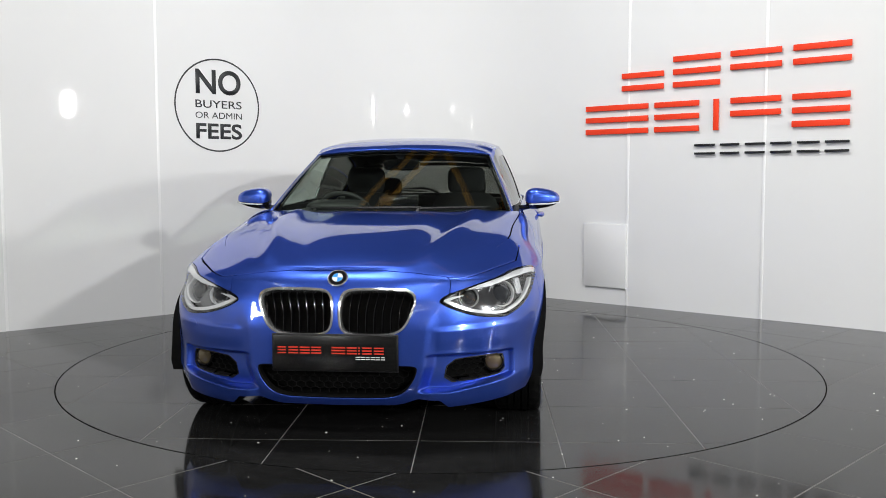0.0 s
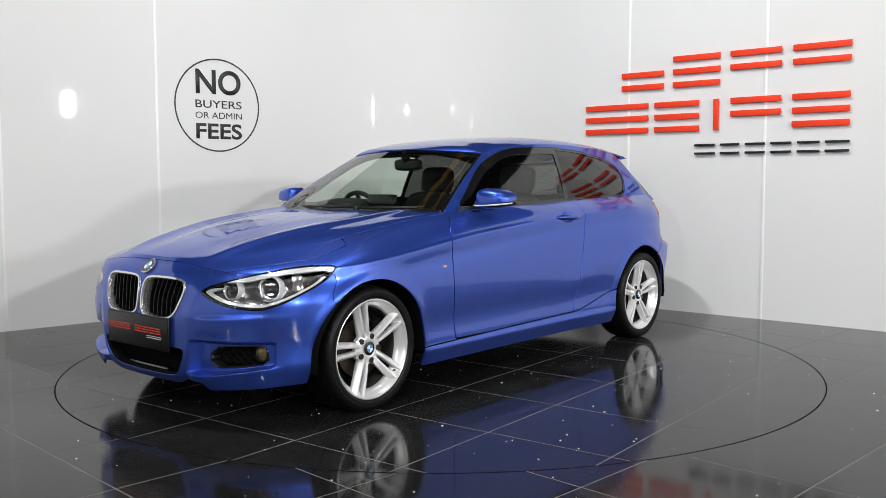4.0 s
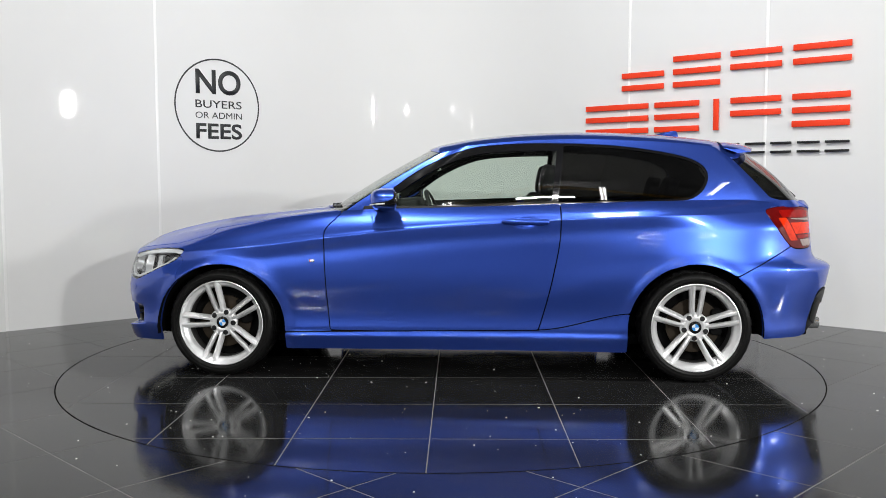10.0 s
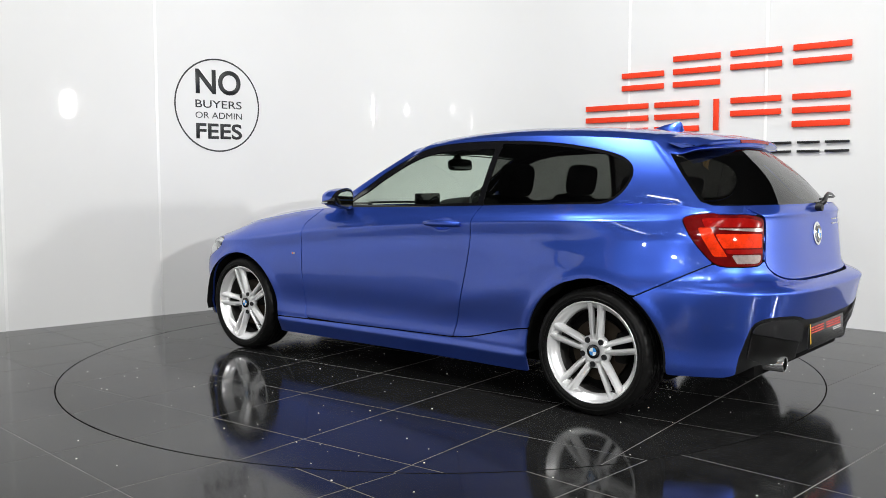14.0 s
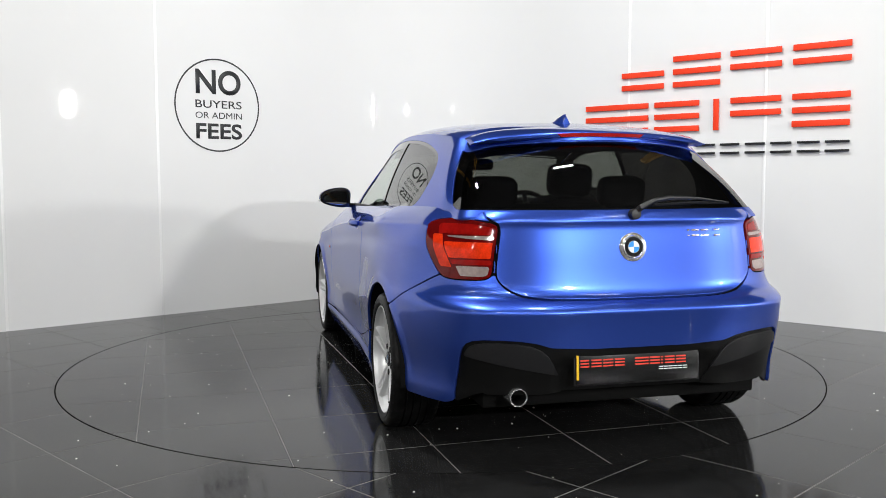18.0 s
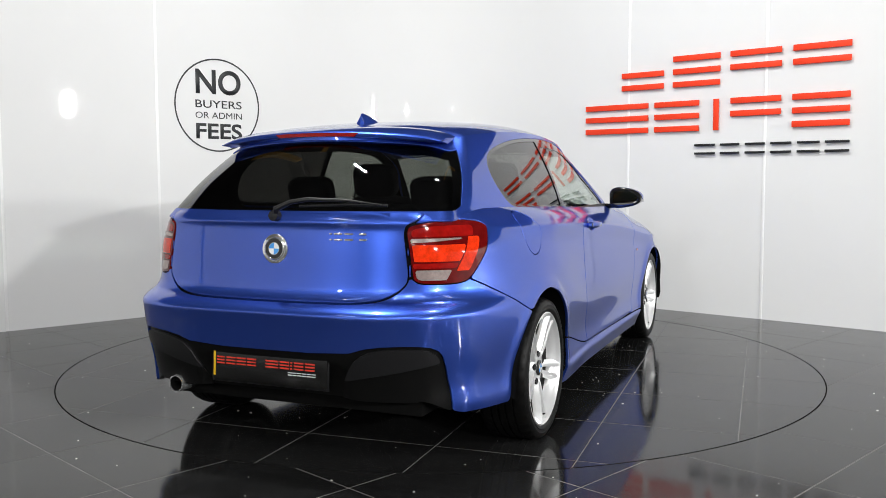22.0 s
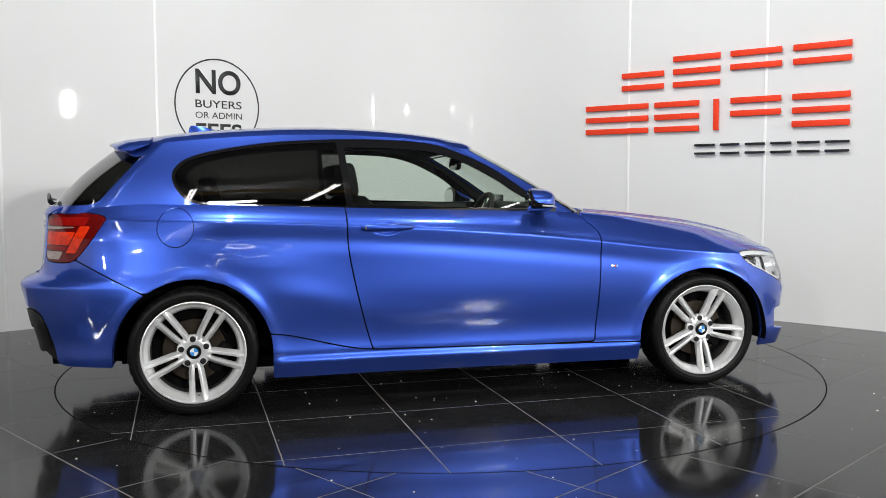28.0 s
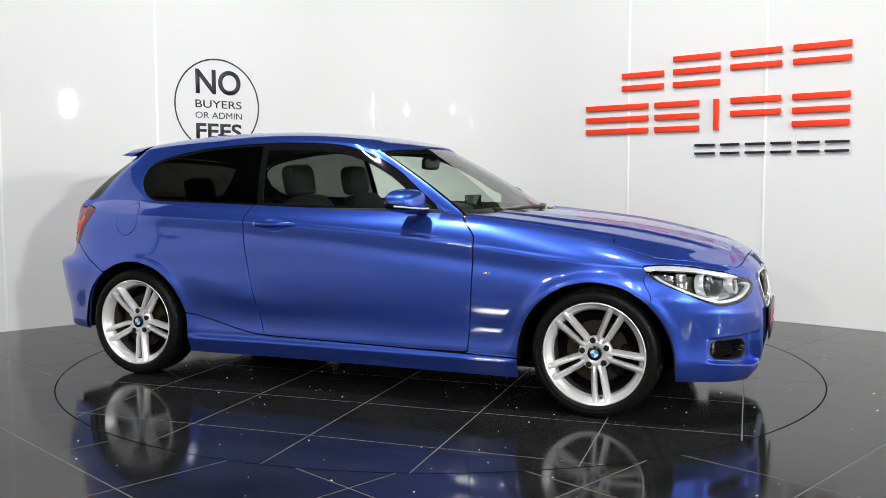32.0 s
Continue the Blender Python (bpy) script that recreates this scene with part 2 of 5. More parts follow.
def lathe(profile, n=48, axis="Y", bm=None, m=None):
    """A turned shape: (radius, height) pairs about an axis."""
    bm = bm or bmesh.new()
    rings = []
    for r, h in profile:
        ring = []
        for i in range(n):
            a = 2 * math.pi * i / n
            c = (r * math.cos(a), h, r * math.sin(a)) if axis == "Y" else (r * math.cos(a), r * math.sin(a), h) if axis == "Z" else (h, r * math.cos(a), r * math.sin(a))
            ring.append(bm.verts.new(m @ Vector(c) if m else c))
        rings.append(ring)
    for p, q in zip(rings, rings[1:]):
        for i in range(n):
            j = (i + 1) % n
            bm.faces.new((p[i], p[j], q[j], q[i]))
    for ring, flip in ((rings[0], True), (rings[-1], False)):
        if profile[0 if flip else -1][0] < 1e-3:
            bmesh.ops.remove_doubles(bm, verts=ring, dist=1e-2)
    bmesh.ops.recalc_face_normals(bm, faces=bm.faces)
    return bm


def tube(points, r, n=8, bm=None, cap=True, flat=1.0):
    """A round bar along points; r is a number or one for each point."""
    bm = bm or bmesh.new()
    pts = [Vector(q) for q in points]
    rs = r if isinstance(r, (list, tuple)) else [r] * len(pts)
    rings, up = [], None
    for i, q in enumerate(pts):
        d = (pts[min(i + 1, len(pts) - 1)] - pts[max(i - 1, 0)]).normalized()
        if up is None:
            up = Vector((0, 0, 1)) if abs(d.z) < 0.9 else Vector((1, 0, 0))
        s = d.cross(up).normalized()
        up = s.cross(d).normalized()
        rings.append([bm.verts.new(q + rs[i] * (math.cos(2 * math.pi * k / n) * s + flat * math.sin(2 * math.pi * k / n) * up)) for k in range(n)])
    for p, q in zip(rings, rings[1:]):
        for k in range(n):
            bm.faces.new((p[k], p[(k + 1) % n], q[(k + 1) % n], q[k]))
    if cap:
        bm.faces.new(rings[0][::-1])
        bm.faces.new(rings[-1])
    bmesh.ops.recalc_face_normals(bm, faces=bm.faces)
    return bm


def prism(poly, depth, m=None, bm=None, bevel=0.0):
    """A flat outline in x and z, drawn out along -y from y = 0 to y = -depth."""
    bm = bm or bmesh.new()
    m = m or Matrix()
    a = [bm.verts.new(m @ Vector((x, 0, z))) for x, z in poly]
    b = [bm.verts.new(m @ Vector((x, -depth, z))) for x, z in poly]
    n = len(poly)
    new_faces = [bm.faces.new(a[::-1]), bm.faces.new(b)]
    for i in range(n):
        new_faces.append(bm.faces.new((a[i], a[(i + 1) % n], b[(i + 1) % n], b[i])))
    bmesh.ops.recalc_face_normals(bm, faces=bm.faces)
    if bevel:
        bmesh.ops.bevel(bm, geom=list(new_faces[1].edges), offset=bevel, segments=2, affect="EDGES", profile=0.5)
    return bm


def thing(name, label, category, group="", kind="", m=None):
    ob = new(name)
    ob.empty_display_size = 0.2
    if m is not None:
        ob.matrix_basis = m
    return tagged(ob, label, category, group, kind)


# ---- the showroom corner: floor, walls, hall ----
R_DISC = 2.262
COS45 = math.sqrt(0.5)
WALL_TOP = 2.96
CORNER = Vector((-0.06, 3.79))
BEND = 1.45


def wall_line():
    """The foot of the wall as points in plan, from the far end of one side round the bend to the other."""
    a, b = Vector((-0.757, -0.653)).normalized(), Vector((0.757, -0.653)).normalized()
    # the bend
    tan = BEND
    p0, p1 = CORNER + a * tan, CORNER + b * tan
    pts = [CORNER + a * 12.3]
    n = 28
    for i in range(n + 1):
        t = i / n
        pts.append((1 - t) ** 2 * p0 + 2 * t * (1 - t) * CORNER + t * t * p1)
    pts.append(CORNER + b * 12.3)
    return pts


def build_walls():
    pts = wall_line()
    out = []
    for i, q in enumerate(pts):
        d = (pts[min(i + 1, len(pts) - 1)] - pts[max(i - 1, 0)]).normalized()
        out.append((q, Vector((-d.y, d.x))))
    bm = bmesh.new()
    rings = []
    for q, n in out:
        rings.append([bm.verts.new((*(q), 0.0)), bm.verts.new((*(q), WALL_TOP)), bm.verts.new((*(q + n * 0.1), WALL_TOP)), bm.verts.new((*(q + n * 0.1), 0.0))])
    for p, q in zip(rings, rings[1:]):
        for k in range(3):
            bm.faces.new((p[k], q[k], q[k + 1], p[k + 1]))
    bmesh.ops.recalc_face_normals(bm, faces=bm.faces)
    tagged(part("wall_north", bm, WALL), "glossy white panelled wall bending round the turntable", "wall", kind="structure")
    # joint strips
    a, b = Vector((-0.757, -0.653)).normalized(), Vector((0.757, -0.653)).normalized()
    for side, u, first in (("a", a, 3.01), ("b", b, 2.27)):
        for k in range(0, 4):
            q = CORNER + u * (first + 1.215 * k)
            ang = math.degrees(math.atan2(u.y, u.x))
            ob = part("joint_strip", box(0.022, 0.0036 if side == "a" else 0.007, WALL_TOP - 0.004, 0, 0, WALL_TOP / 2, bevel=0.0012), SEAM, m=pose(q.x, q.y, 0, 0, 0, ang))
            tagged(ob, "thin white joint strip between wall panels", "trim", "joint strips", "structure")


build_walls()


def tile_poly(cx0, cy0, half):
    return np.array([(cx0 - half, cy0 - half), (cx0 + half, cy0 - half), (cx0 + half, cy0 + half), (cx0 - half, cy0 + half)])


def tile_mesh(poly, name="tile", top=0.0, thick=0.012):
    """A tile with eased edges from an outline in plan."""
    me = bpy.data.meshes.new(name)
    c = poly.mean(0)
    n = len(poly)
    inner = c + (poly - c) * (1 - 0.0016 / np.maximum(np.linalg.norm(poly - c, axis=1), 1e-3))[:, None]
    V = [(*q, top) for q in inner] + [(*q, top - 0.0004) for q in poly] + [(*q, top - thick) for q in poly]
    F = [tuple(range(n))]
    for j in range(2):
        F += [(j * n + i, (j + 1) * n + i, (j + 1) * n + (i + 1) % n, j * n + (i + 1) % n) for i in range(n)]
    me.from_pydata(V, [], F)
    me.update()
    return me


def clip_poly(poly, f):
    out = []
    for a, b in zip(poly, np.roll(poly, -1, 0)):
        fa, fb = f(a), f(b)
        if fa < 0:
            out.append(a)
        if (fa < 0) != (fb < 0):
            out.append(a + (b - a) * fa / (fa - fb))
    return np.array(out)


def cut_round(poly, r, inside):
    """The part of a tile within or beyond a circle about the origin."""
    m = []
    for a, b in zip(poly, np.roll(poly, -1, 0)):
        k = 12
        m += [a + (b - a) * i / k for i in range(k)]
    m = np.array(m)
    s = 1 if inside else -1
    d = np.linalg.norm(m, axis=1) - r
    if (s * d <= 0).all():
        return poly
    if (s * d >= 0).all():
        return None
    res = clip_poly(m, lambda q: s * (np.linalg.norm(q) - r))
    if len(res) < 3:
        return None
    # follow the circle between the two ends of the cut
    on = np.abs(np.linalg.norm(res, axis=1) - r) < 2e-3
    out = []
    for i, q in enumerate(res):
        nxt = res[(i + 1) % len(res)]
        out.append(q)
        if on[i] and on[(i + 1) % len(res)] and np.linalg.norm(nxt - q) > 0.03:
            a0, a1 = math.atan2(q[1], q[0]), math.atan2(nxt[1], nxt[0])
            d = (a1 - a0 + math.pi) % (2 * math.pi) - math.pi
            for j in range(1, 8):
                a = a0 + d * j / 8
                out.append(np.array((r * math.cos(a), r * math.sin(a))))
    return np.array(out)


def ring_sheet(r0, r1, z, n=128):
    bm = bmesh.new()
    a = [[bm.verts.new((r * math.cos(2 * math.pi * i / n), r * math.sin(2 * math.pi * i / n), z)) for i in range(n)] for r in (r0, r1)]
    for i in range(n):
        j = (i + 1) % n
        bm.faces.new((a[0][i], a[1][i], a[1][j], a[0][j]))
    return bm


def build_floor():
    base = tagged(part("floor", ring_sheet(R_DISC + 0.004, 40.0, -0.0005), GROUT), "dark polished tiled showroom floor", "floor", kind="structure")
    tagged(part("pit", ring_sheet(0.01, R_DISC + 0.3, -0.06), DARK_INSIDE), "dark pit under the turntable", "pit", kind="structure")
    lip = lathe([(R_DISC + 0.004, -0.06), (R_DISC + 0.004, -0.0015)], 128, "Z")
    part("pit_edge", lip, DARK_INSIDE, base)
    pitch, count, far = 0.605, 0, []
    share = None
    for i in range(-42, 43):
        for j in range(-42, 43):
            u, v = -1.35 + pitch * (i + 0.5), -2.077 + pitch * (j + 0.5)
            x, y = (u - v) * COS45, (u + v) * COS45
            if abs(x) > 23 or y > 13 or y < -23:
                continue
            behind = y > 4.1 - 0.86 * abs(x + 0.06) + 0.75
            poly = tile_poly(u, v, pitch / 2 - 0.0022)
            poly = np.stack([(poly[:, 0] - poly[:, 1]) * COS45, (poly[:, 0] + poly[:, 1]) * COS45], 1)
            cut = cut_round(poly, R_DISC + 0.004, False) if math.hypot(x, y) < 3.2 else poly
            if cut is None or len(cut) < 3:
                continue
            near = -4.4 < y and abs(x) < 5.0 and not behind
            if near and count < 290:
                if cut is poly:
                    if share is None:
                        c = poly.mean(0)
                        share = tile_mesh(poly - c)
                        share.materials.append(TILE)
                    ob = new("tile", share)
                    ob.parent = base
                    ob.location = (x, y, 0)
                else:
                    link("tile", tile_mesh(cut), TILE, base)
                count += 1
            else:
                far.append(cut)
    V, F = [], []
    for q in far:
        F.append(tuple(range(len(V), len(V) + len(q))))
        V += [(*p, 0.0) for p in q]
    me = bpy.data.meshes.new("far_tiles")
    me.from_pydata(V, [], F)
    ob = link("far_tiles", me, TILE, base)
    tagged(ob, kind="stuff")
    return base


def build_disc():
    """The turntable, in its own space about its axis; the tile joints turn with it."""
    disc = thing("turntable", "round rotating floor turntable faced with dark polished tiles", "turntable")
    part("deck", lathe([(0.0, -0.0005), (R_DISC, -0.0005), (R_DISC, -0.03), (0.0, -0.03)], 128, "Z"), GROUT, disc)
    part("edge_trim", lathe([(R_DISC - 0.003, -0.03), (R_DISC - 0.003, 0.0006), (R_DISC + 0.0005, 0.0006), (R_DISC + 0.0005, -0.03)], 160, "Z"), DARK_INSIDE, disc, "thin dark metal edge trim")
    pitch = 0.606
    a = radians(3.3)
    for i in range(-7, 7):
        for j in range(-8, 5):
            u, v = 0.147 + pitch * (i + 0.5), 1.43 + pitch * (j + 0.5)
            poly = tile_poly(u, v, pitch / 2 - 0.0022)
            poly = np.stack([poly[:, 0] * math.cos(a) - poly[:, 1] * math.sin(a) - CAR_X, poly[:, 0] * math.sin(a) + poly[:, 1] * math.cos(a) - CAR_Y], 1)
            cut = cut_round(poly, R_DISC - 0.003, True)
            if cut is not None and len(cut) > 2:
                link("tile", tile_mesh(cut), TILE, disc)
    return disc


# the turntable's axis as seen from the car's own middle
CAR_X, CAR_Y = 0.119, 0.2413
FLOOR = build_floor()
TURNTABLE = build_disc()


def build_hall():
    """The rest of the hall, behind and above the camera: grey cladding, ochre portal frames and rows of lamps."""
    bm = bmesh.new()
    box(60, 0.3, 7, 0, -24, 3.5, bm=bm)
    box(60, 0.3, 7, 0, 14, 3.5, bm=bm)
    box(0.3, 38, 7, -24, -5, 3.5, bm=bm)
    box(0.3, 38, 7, 24, -5, 3.5, bm=bm)
    tagged(part("wall_outer", bm, HALL_WALL), "pale grey cladding of the surrounding hall", "wall", kind="structure")
    tagged(part("ceiling", box(60, 40, 0.3, 0, -5, 7.1), HALL_DARK), "dark high ceiling of the hall", "ceiling", kind="structure")
    # unseen white partitions, added to brighten the reflections in the car's flanks
    for s in (-1, 1):
        side = part("bounce_wall_west" if s < 0 else "bounce_wall_east", box(0.12, 9.8, WALL_TOP, s * 9.3, -9.3, WALL_TOP / 2), WALL)
        tagged(side, "unseen white partition wall added for bright reflections", "wall", kind="structure")
    for k in range(5):
        y = -7.6 - 4.2 * k
        bm = bmesh.new()
        for s in (-1, 1):
            tube([(s * 9.5, y, 0), (s * 9.5, y, 4.6)], 0.16, 4, bm)
            tube([(s * 9.5, y, 4.6), (0, y, 6.6)], 0.16, 4, bm)
            tube([(s * 9.5, y, 3.4), (s * 6.5, y, 5.2)], 0.1, 4, bm)
        tagged(part("portal_frame", bm, BEAM), "ochre painted steel portal frame", "beam", "portal frames", "structure")
    # crossing roof braces over the turntable
    for x0, y0, x1, y1 in ((-2.3, 0.1, -0.3, 3.3), (-1.8, 0.1, 0.2, 3.3), (0.5, 3.2, 1.3, 0.5), (1.3, 0.5, 2.4, 3.4), (-4.6, 3.4, -2.9, 0.2), (3.4, 0.2, 4.8, 3.2)):
        brace = part("roof_brace", tube([(x0, y0, 5.7), (x1, y1, 5.7)], 0.1, 4), BEAM)
        tagged(brace, "ochre painted steel roof brace", "beam", "roof braces", "structure")


build_hall()


def build_tube_lamps():
    """Rows of lit tubes under the roof of the hall, behind the camera."""
    for x, y, turn in [(x, y, 0) for y in (-13.0, -17.5, -22.0) for x in (-5.6, -1.9, 1.9, 5.6)] + [(-3.4, -4.6, 90), (-1.2, -6.0, 90), (1.2, -6.0, 90), (3.4, -4.6, 90)]:
        lamp = part("tube_lamp", box(1.7, 0.14, 0.06, 0, 0, 0.05, bevel=0.01), LAMP_WHITE, m=pose(x, y, 4.75, 0, 0, turn))
        tagged(lamp, "white twin tube lamp hung under the hall roof", "lamp", "tube lamps")
        for d in (-0.035, 0.035):
            part("tube", tube([(-0.8, d, 0), (0.8, d, 0)], 0.019, 8), TUBE, lamp, "lit fluorescent tube")


build_tube_lamps()


def build_lamps():
    # the front floods, then the fill lamps added to brighten walls and roof
    for i, (x, y, z, ax, ay, az, size, deep, watts) in enumerate(LAMPS):
        d = bpy.data.lights.new("flood_fill_lamp", "AREA")
        d.shape, d.size, d.size_y, d.energy = "RECTANGLE", size, deep, watts
        d.color = (1.0, 1.0, 0.985)
        ob = new("flood_fill_lamp", d)
        ob.matrix_basis = look((x, y, z), (ax, ay, az))
        tagged(ob, "white showroom flood or added fill lamp", "lamp", "flood lamps")
        house = part("flood_fill_housing", box(size + 0.06, deep + 0.06, 0.08, 0, 0, 0.06, bevel=0.015), LAMP_WHITE, m=look((x, y, z), (ax, ay, az)))
        tagged(house, "white housing of a flood or added fill lamp", "lamp", "flood lamp housings")


build_lamps()


# ---- the car: body surfaces ----
def soft(*knots):
    """A line through knots with its corners rounded."""
    q = chaikin(knots, 3, False)
    return lambda z: np.interp(z, q[:, 0], q[:, 1])


# The car's own space: x forward, y to its left, z up, origin on the floor midway between the axles.
NOSE = spline((0.16, 2.03), (0.22, 2.066), (0.34, 2.088), (0.46, 2.086), (0.58, 2.076), (0.66, 2.056), (0.72, 2.015), (0.76, 1.962), (1.0, 1.75))
TAIL = soft((0.16, -2.12), (0.30, -2.135), (0.42, -2.170), (0.54, -2.192), (0.604, -2.207), (0.622, -2.212), (0.634, -2.208), (0.652, -2.182), (0.664, -2.150), (0.672, -2.126), (0.72, -2.114), (0.92, -2.094), (0.952, -2.092), (0.970, -2.102), (1.03, -2.060))
HALF = spline((2.1, 0.874), (1.7, 0.880), (1.35, 0.876), (0.9, 0.864), (0.3, 0.860), (-0.3, 0.861), (-0.9, 0.867), (-1.35, 0.872), (-1.75, 0.863), (-2.2, 0.85))
CREASE = spline((2.1, 0.70), (1.6, 0.72), (1.14, 0.755), (0.74, 0.803), (0.1, 0.865), (-0.54, 0.905), (-1.2, 0.931), (-1.7, 0.944), (-2.2, 0.95))
TOP = spline((2.0, 0.752), (1.9, 0.757), (1.75, 0.778), (1.6, 0.806), (1.4, 0.848), (1.2, 0.882), (0.9, 0.925), (0.6, 0.955), (0.2, 0.968), (-0.5, 0.988), (-1.0, 1.003), (-1.4, 1.012), (-1.8, 1.012), (-2.15, 1.0))
XF, XR = 1.15, -1.2
HUBS = {"f": (1.345, 0.308), "r": (-1.345, 0.308)}
ARCH_F, ARCH_R = (1.342, 0.278, 0.374), (-1.343, 0.292, 0.372)


def side_offset(x, z):
    """How far the flank lies inside the widest line, as a function of the place along the car and the height."""
    zc, zt = CREASE(x), TOP(x)
    below = -0.05 * smooth(0.30, 0.12, z) - 0.016 * np.exp(-((z - 0.36) / 0.11) ** 2) - 0.004 * smooth(0.55, 0.75, z)
    # sill step
    below = below + 0.016 * smooth(0.275, 0.235, z) * smooth(1.05, 0.9, x) * smooth(-1.05, -0.9, x)
    q = np.clip((z - zc) / np.maximum(zt - zc, 0.02), 0, 1.2)
    lean = 0.105 + 0.05 * smooth(0.7, 1.3, x) + 0.035 * smooth(1.3, 1.8, x) - 0.055 * smooth(-1.15, -1.7, x)
    tuck = (-0.018 * smooth(0.57, 0.80, z) - 0.077 * smooth(0.84, 1.03, z)) * smooth(-1.10, -1.65, x) * (0.2 + 0.8 * smooth(-2.10, -1.86, x))
    crisp = smooth(1.45, 1.0, x) * smooth(-1.75, -1.4, x)
    above = -lean * (0.35 * q + 0.65 * q ** 2) - 0.006 * crisp * smooth(0.0, 0.12, q)
    # the hollow under the crease, and the rising swage ahead of the rear wheel
    hollow = -0.0045 * crisp * np.exp(-((z - zc + 0.075) / 0.045) ** 2)
    sw = 0.42 + 0.16 * smooth(-0.2, -1.0, x)
    swage = 0.004 * np.exp(-((z - sw) / 0.07) ** 2) * smooth(-0.05, -0.6, x) * smooth(-1.15, -0.85, x)
    # the haunch swelling out round the rear wheel
    swage = swage + 0.016 * smooth(-0.50, -1.08, x + 0.35 * (z - 0.55)) * smooth(0.87, 0.70, z) * smooth(-2.05, -1.6, x)
    flare = 0
    for cx0, cz0, r in (ARCH_F, ARCH_R):
        d = np.hypot(x - cx0, z - cz0)
        flare = flare + (0.007 * np.exp(-((d - r) / 0.05) ** 2) + 0.004 * smooth(r + 0.055, r + 0.010, d)) * smooth(0.15, 0.35, z)
    dent = np.hypot((x + 0.405) / 0.085, (z - 0.893) / 0.038)
    return below + np.where(z > zc, above, 0) + hollow + swage + flare + tuck - 0.017 * smooth(1.0, 0.35, dent)


def plan(tau_f, tau_r, x_mid, z):
    """Outline points at height z (an array): the front end, the flank and the rear end."""
    out = []
    up = smooth(0.56, 0.68, z)
    n, m = 3.4 - 0.85 * up, 3.2 + 0.25 * up
    for t in tau_f:
        ph = math.pi / 2 * (1 - t ** 1.75)
        x = XF + (NOSE(z) - XF) * math.sin(ph) ** (2 / n)
        e = math.cos(ph) ** (2 / m)
        out.append((x, e))
    for x0 in x_mid:
        out.append((np.full_like(z, x0), 1.0))
    up = smooth(0.62, 0.72, z)
    n, m = 3.3 - 0.15 * up, 4.6 - 0.75 * up
    for t in tau_r[::-1]:
        ph = math.pi / 2 * (1 - t ** 1.7)
        x = XR + (TAIL(z) - XR) * math.sin(ph) ** (2 / n)
        e = math.cos(ph) ** (2 / m)
        out.append((x, e))
    return out


def nose_shape(x, y, z):
    """The bumper's sculpting: a proud middle, hollows outboard of it, and a ledge under the lamps."""
    yk = np.interp(z, (0.22, 0.25, 0.345, 0.43, 0.63), (0.325, 0.335, 0.366, 0.374, 0.402))
    fade = smooth(1.70, 1.86, x)
    # proud middle, its edge a soft chevron
    d = -0.010 * smooth(yk - 0.01, yk + 0.05, y) * smooth(0.62, 0.45, z) * smooth(0.18, 0.25, z) * smooth(0.84, 0.72, y)
    # the scoop with its level upper edge, running out to the fog lamp over the rising blade
    zb = np.interp(y, (0.335, 0.475, 0.742), (0.243, 0.243, 0.288))
    d = d - 0.042 * smooth(yk + 0.002, yk + 0.05, y) * smooth(0.398, 0.387, z) * smooth(zb - 0.003, zb + 0.006, z) * smooth(0.745, 0.712, y)
    d = d + 0.020 * smooth(zb + 0.004, zb - 0.006, z) * smooth(0.33, 0.40, y) * smooth(0.77, 0.70, y)
    # soft crease under the headlamp
    zl = np.interp(y, (0.40, 0.61, 0.79), (0.502, 0.512, 0.524))
    d = d + 0.006 * smooth(zl + 0.016, zl - 0.012, z) * smooth(yk + 0.01, yk + 0.06, y) * smooth(0.40, 0.47, z) * smooth(0.82, 0.70, y)
    d = d - 0.008 * smooth(0.22, 0.36, y) * smooth(0.50, 0.60, z) * smooth(0.74, 0.66, z)
    return d * fade


def tail_shape(x, y, z):
    """A step under the boot lid's crease and a hollow for the plate."""
    fade = smooth(-1.85, -2.02, x)
    return 0.02 * smooth(0.45, 0.38, z) * smooth(0.36, 0.28, y) * fade


NFB, NMB, NRB, NZ = 180, 190, 120, 118


def lower_body():
    tf = np.linspace(0, 1, NFB)
    tr_ = np.linspace(0, 1, NRB)
    xm = np.linspace(XF, XR, NMB + 2)[1:-1]
    nz = NZ
    z_ref = np.full(1, 0.6)
    ref = plan(tf, tr_, xm, z_ref)
    cols, U = [], []
    length, last = 0.0, None
    for i, (x_ref, e) in enumerate(ref):
        yr = float((HALF(x_ref) * e)[0])
        here = np.array([float(x_ref[0]), yr])
        length += 0 if last is None else float(np.linalg.norm(here - last))
        last = here
        lo = 0.158
        # the top edge: a few rounds to agree on height and place
        zt = 0.8
        for _ in range(12):
            col = plan([tf[i]] if i < NFB else [], [tr_[::-1][i - NFB - NMB]] if i >= NFB + NMB else [], [xm[i - NFB]] if NFB <= i < NFB + NMB else [], np.full(1, zt))[0]
            zt = float(TOP(col[0][0]))
        z = lo + (zt - lo) * (np.linspace(0, 1, nz) ** 0.95)
        x, e = plan([tf[i]] if i < NFB else [], [tr_[::-1][i - NFB - NMB]] if i >= NFB + NMB else [], [xm[i - NFB]] if NFB <= i < NFB + NMB else [], z)[0]
        y = np.maximum((HALF(x) + side_offset(x, z)) * e, 0)
        if i < NFB:
            x = x + nose_shape(x, y, z)
        elif i >= NFB + NMB:
            x = x + tail_shape(x, y, z)
        cols.append(np.stack([x, y, z], 1))
        U.append(np.stack([np.full(nz, length), z], 1))
    return np.array(cols), np.array(U)


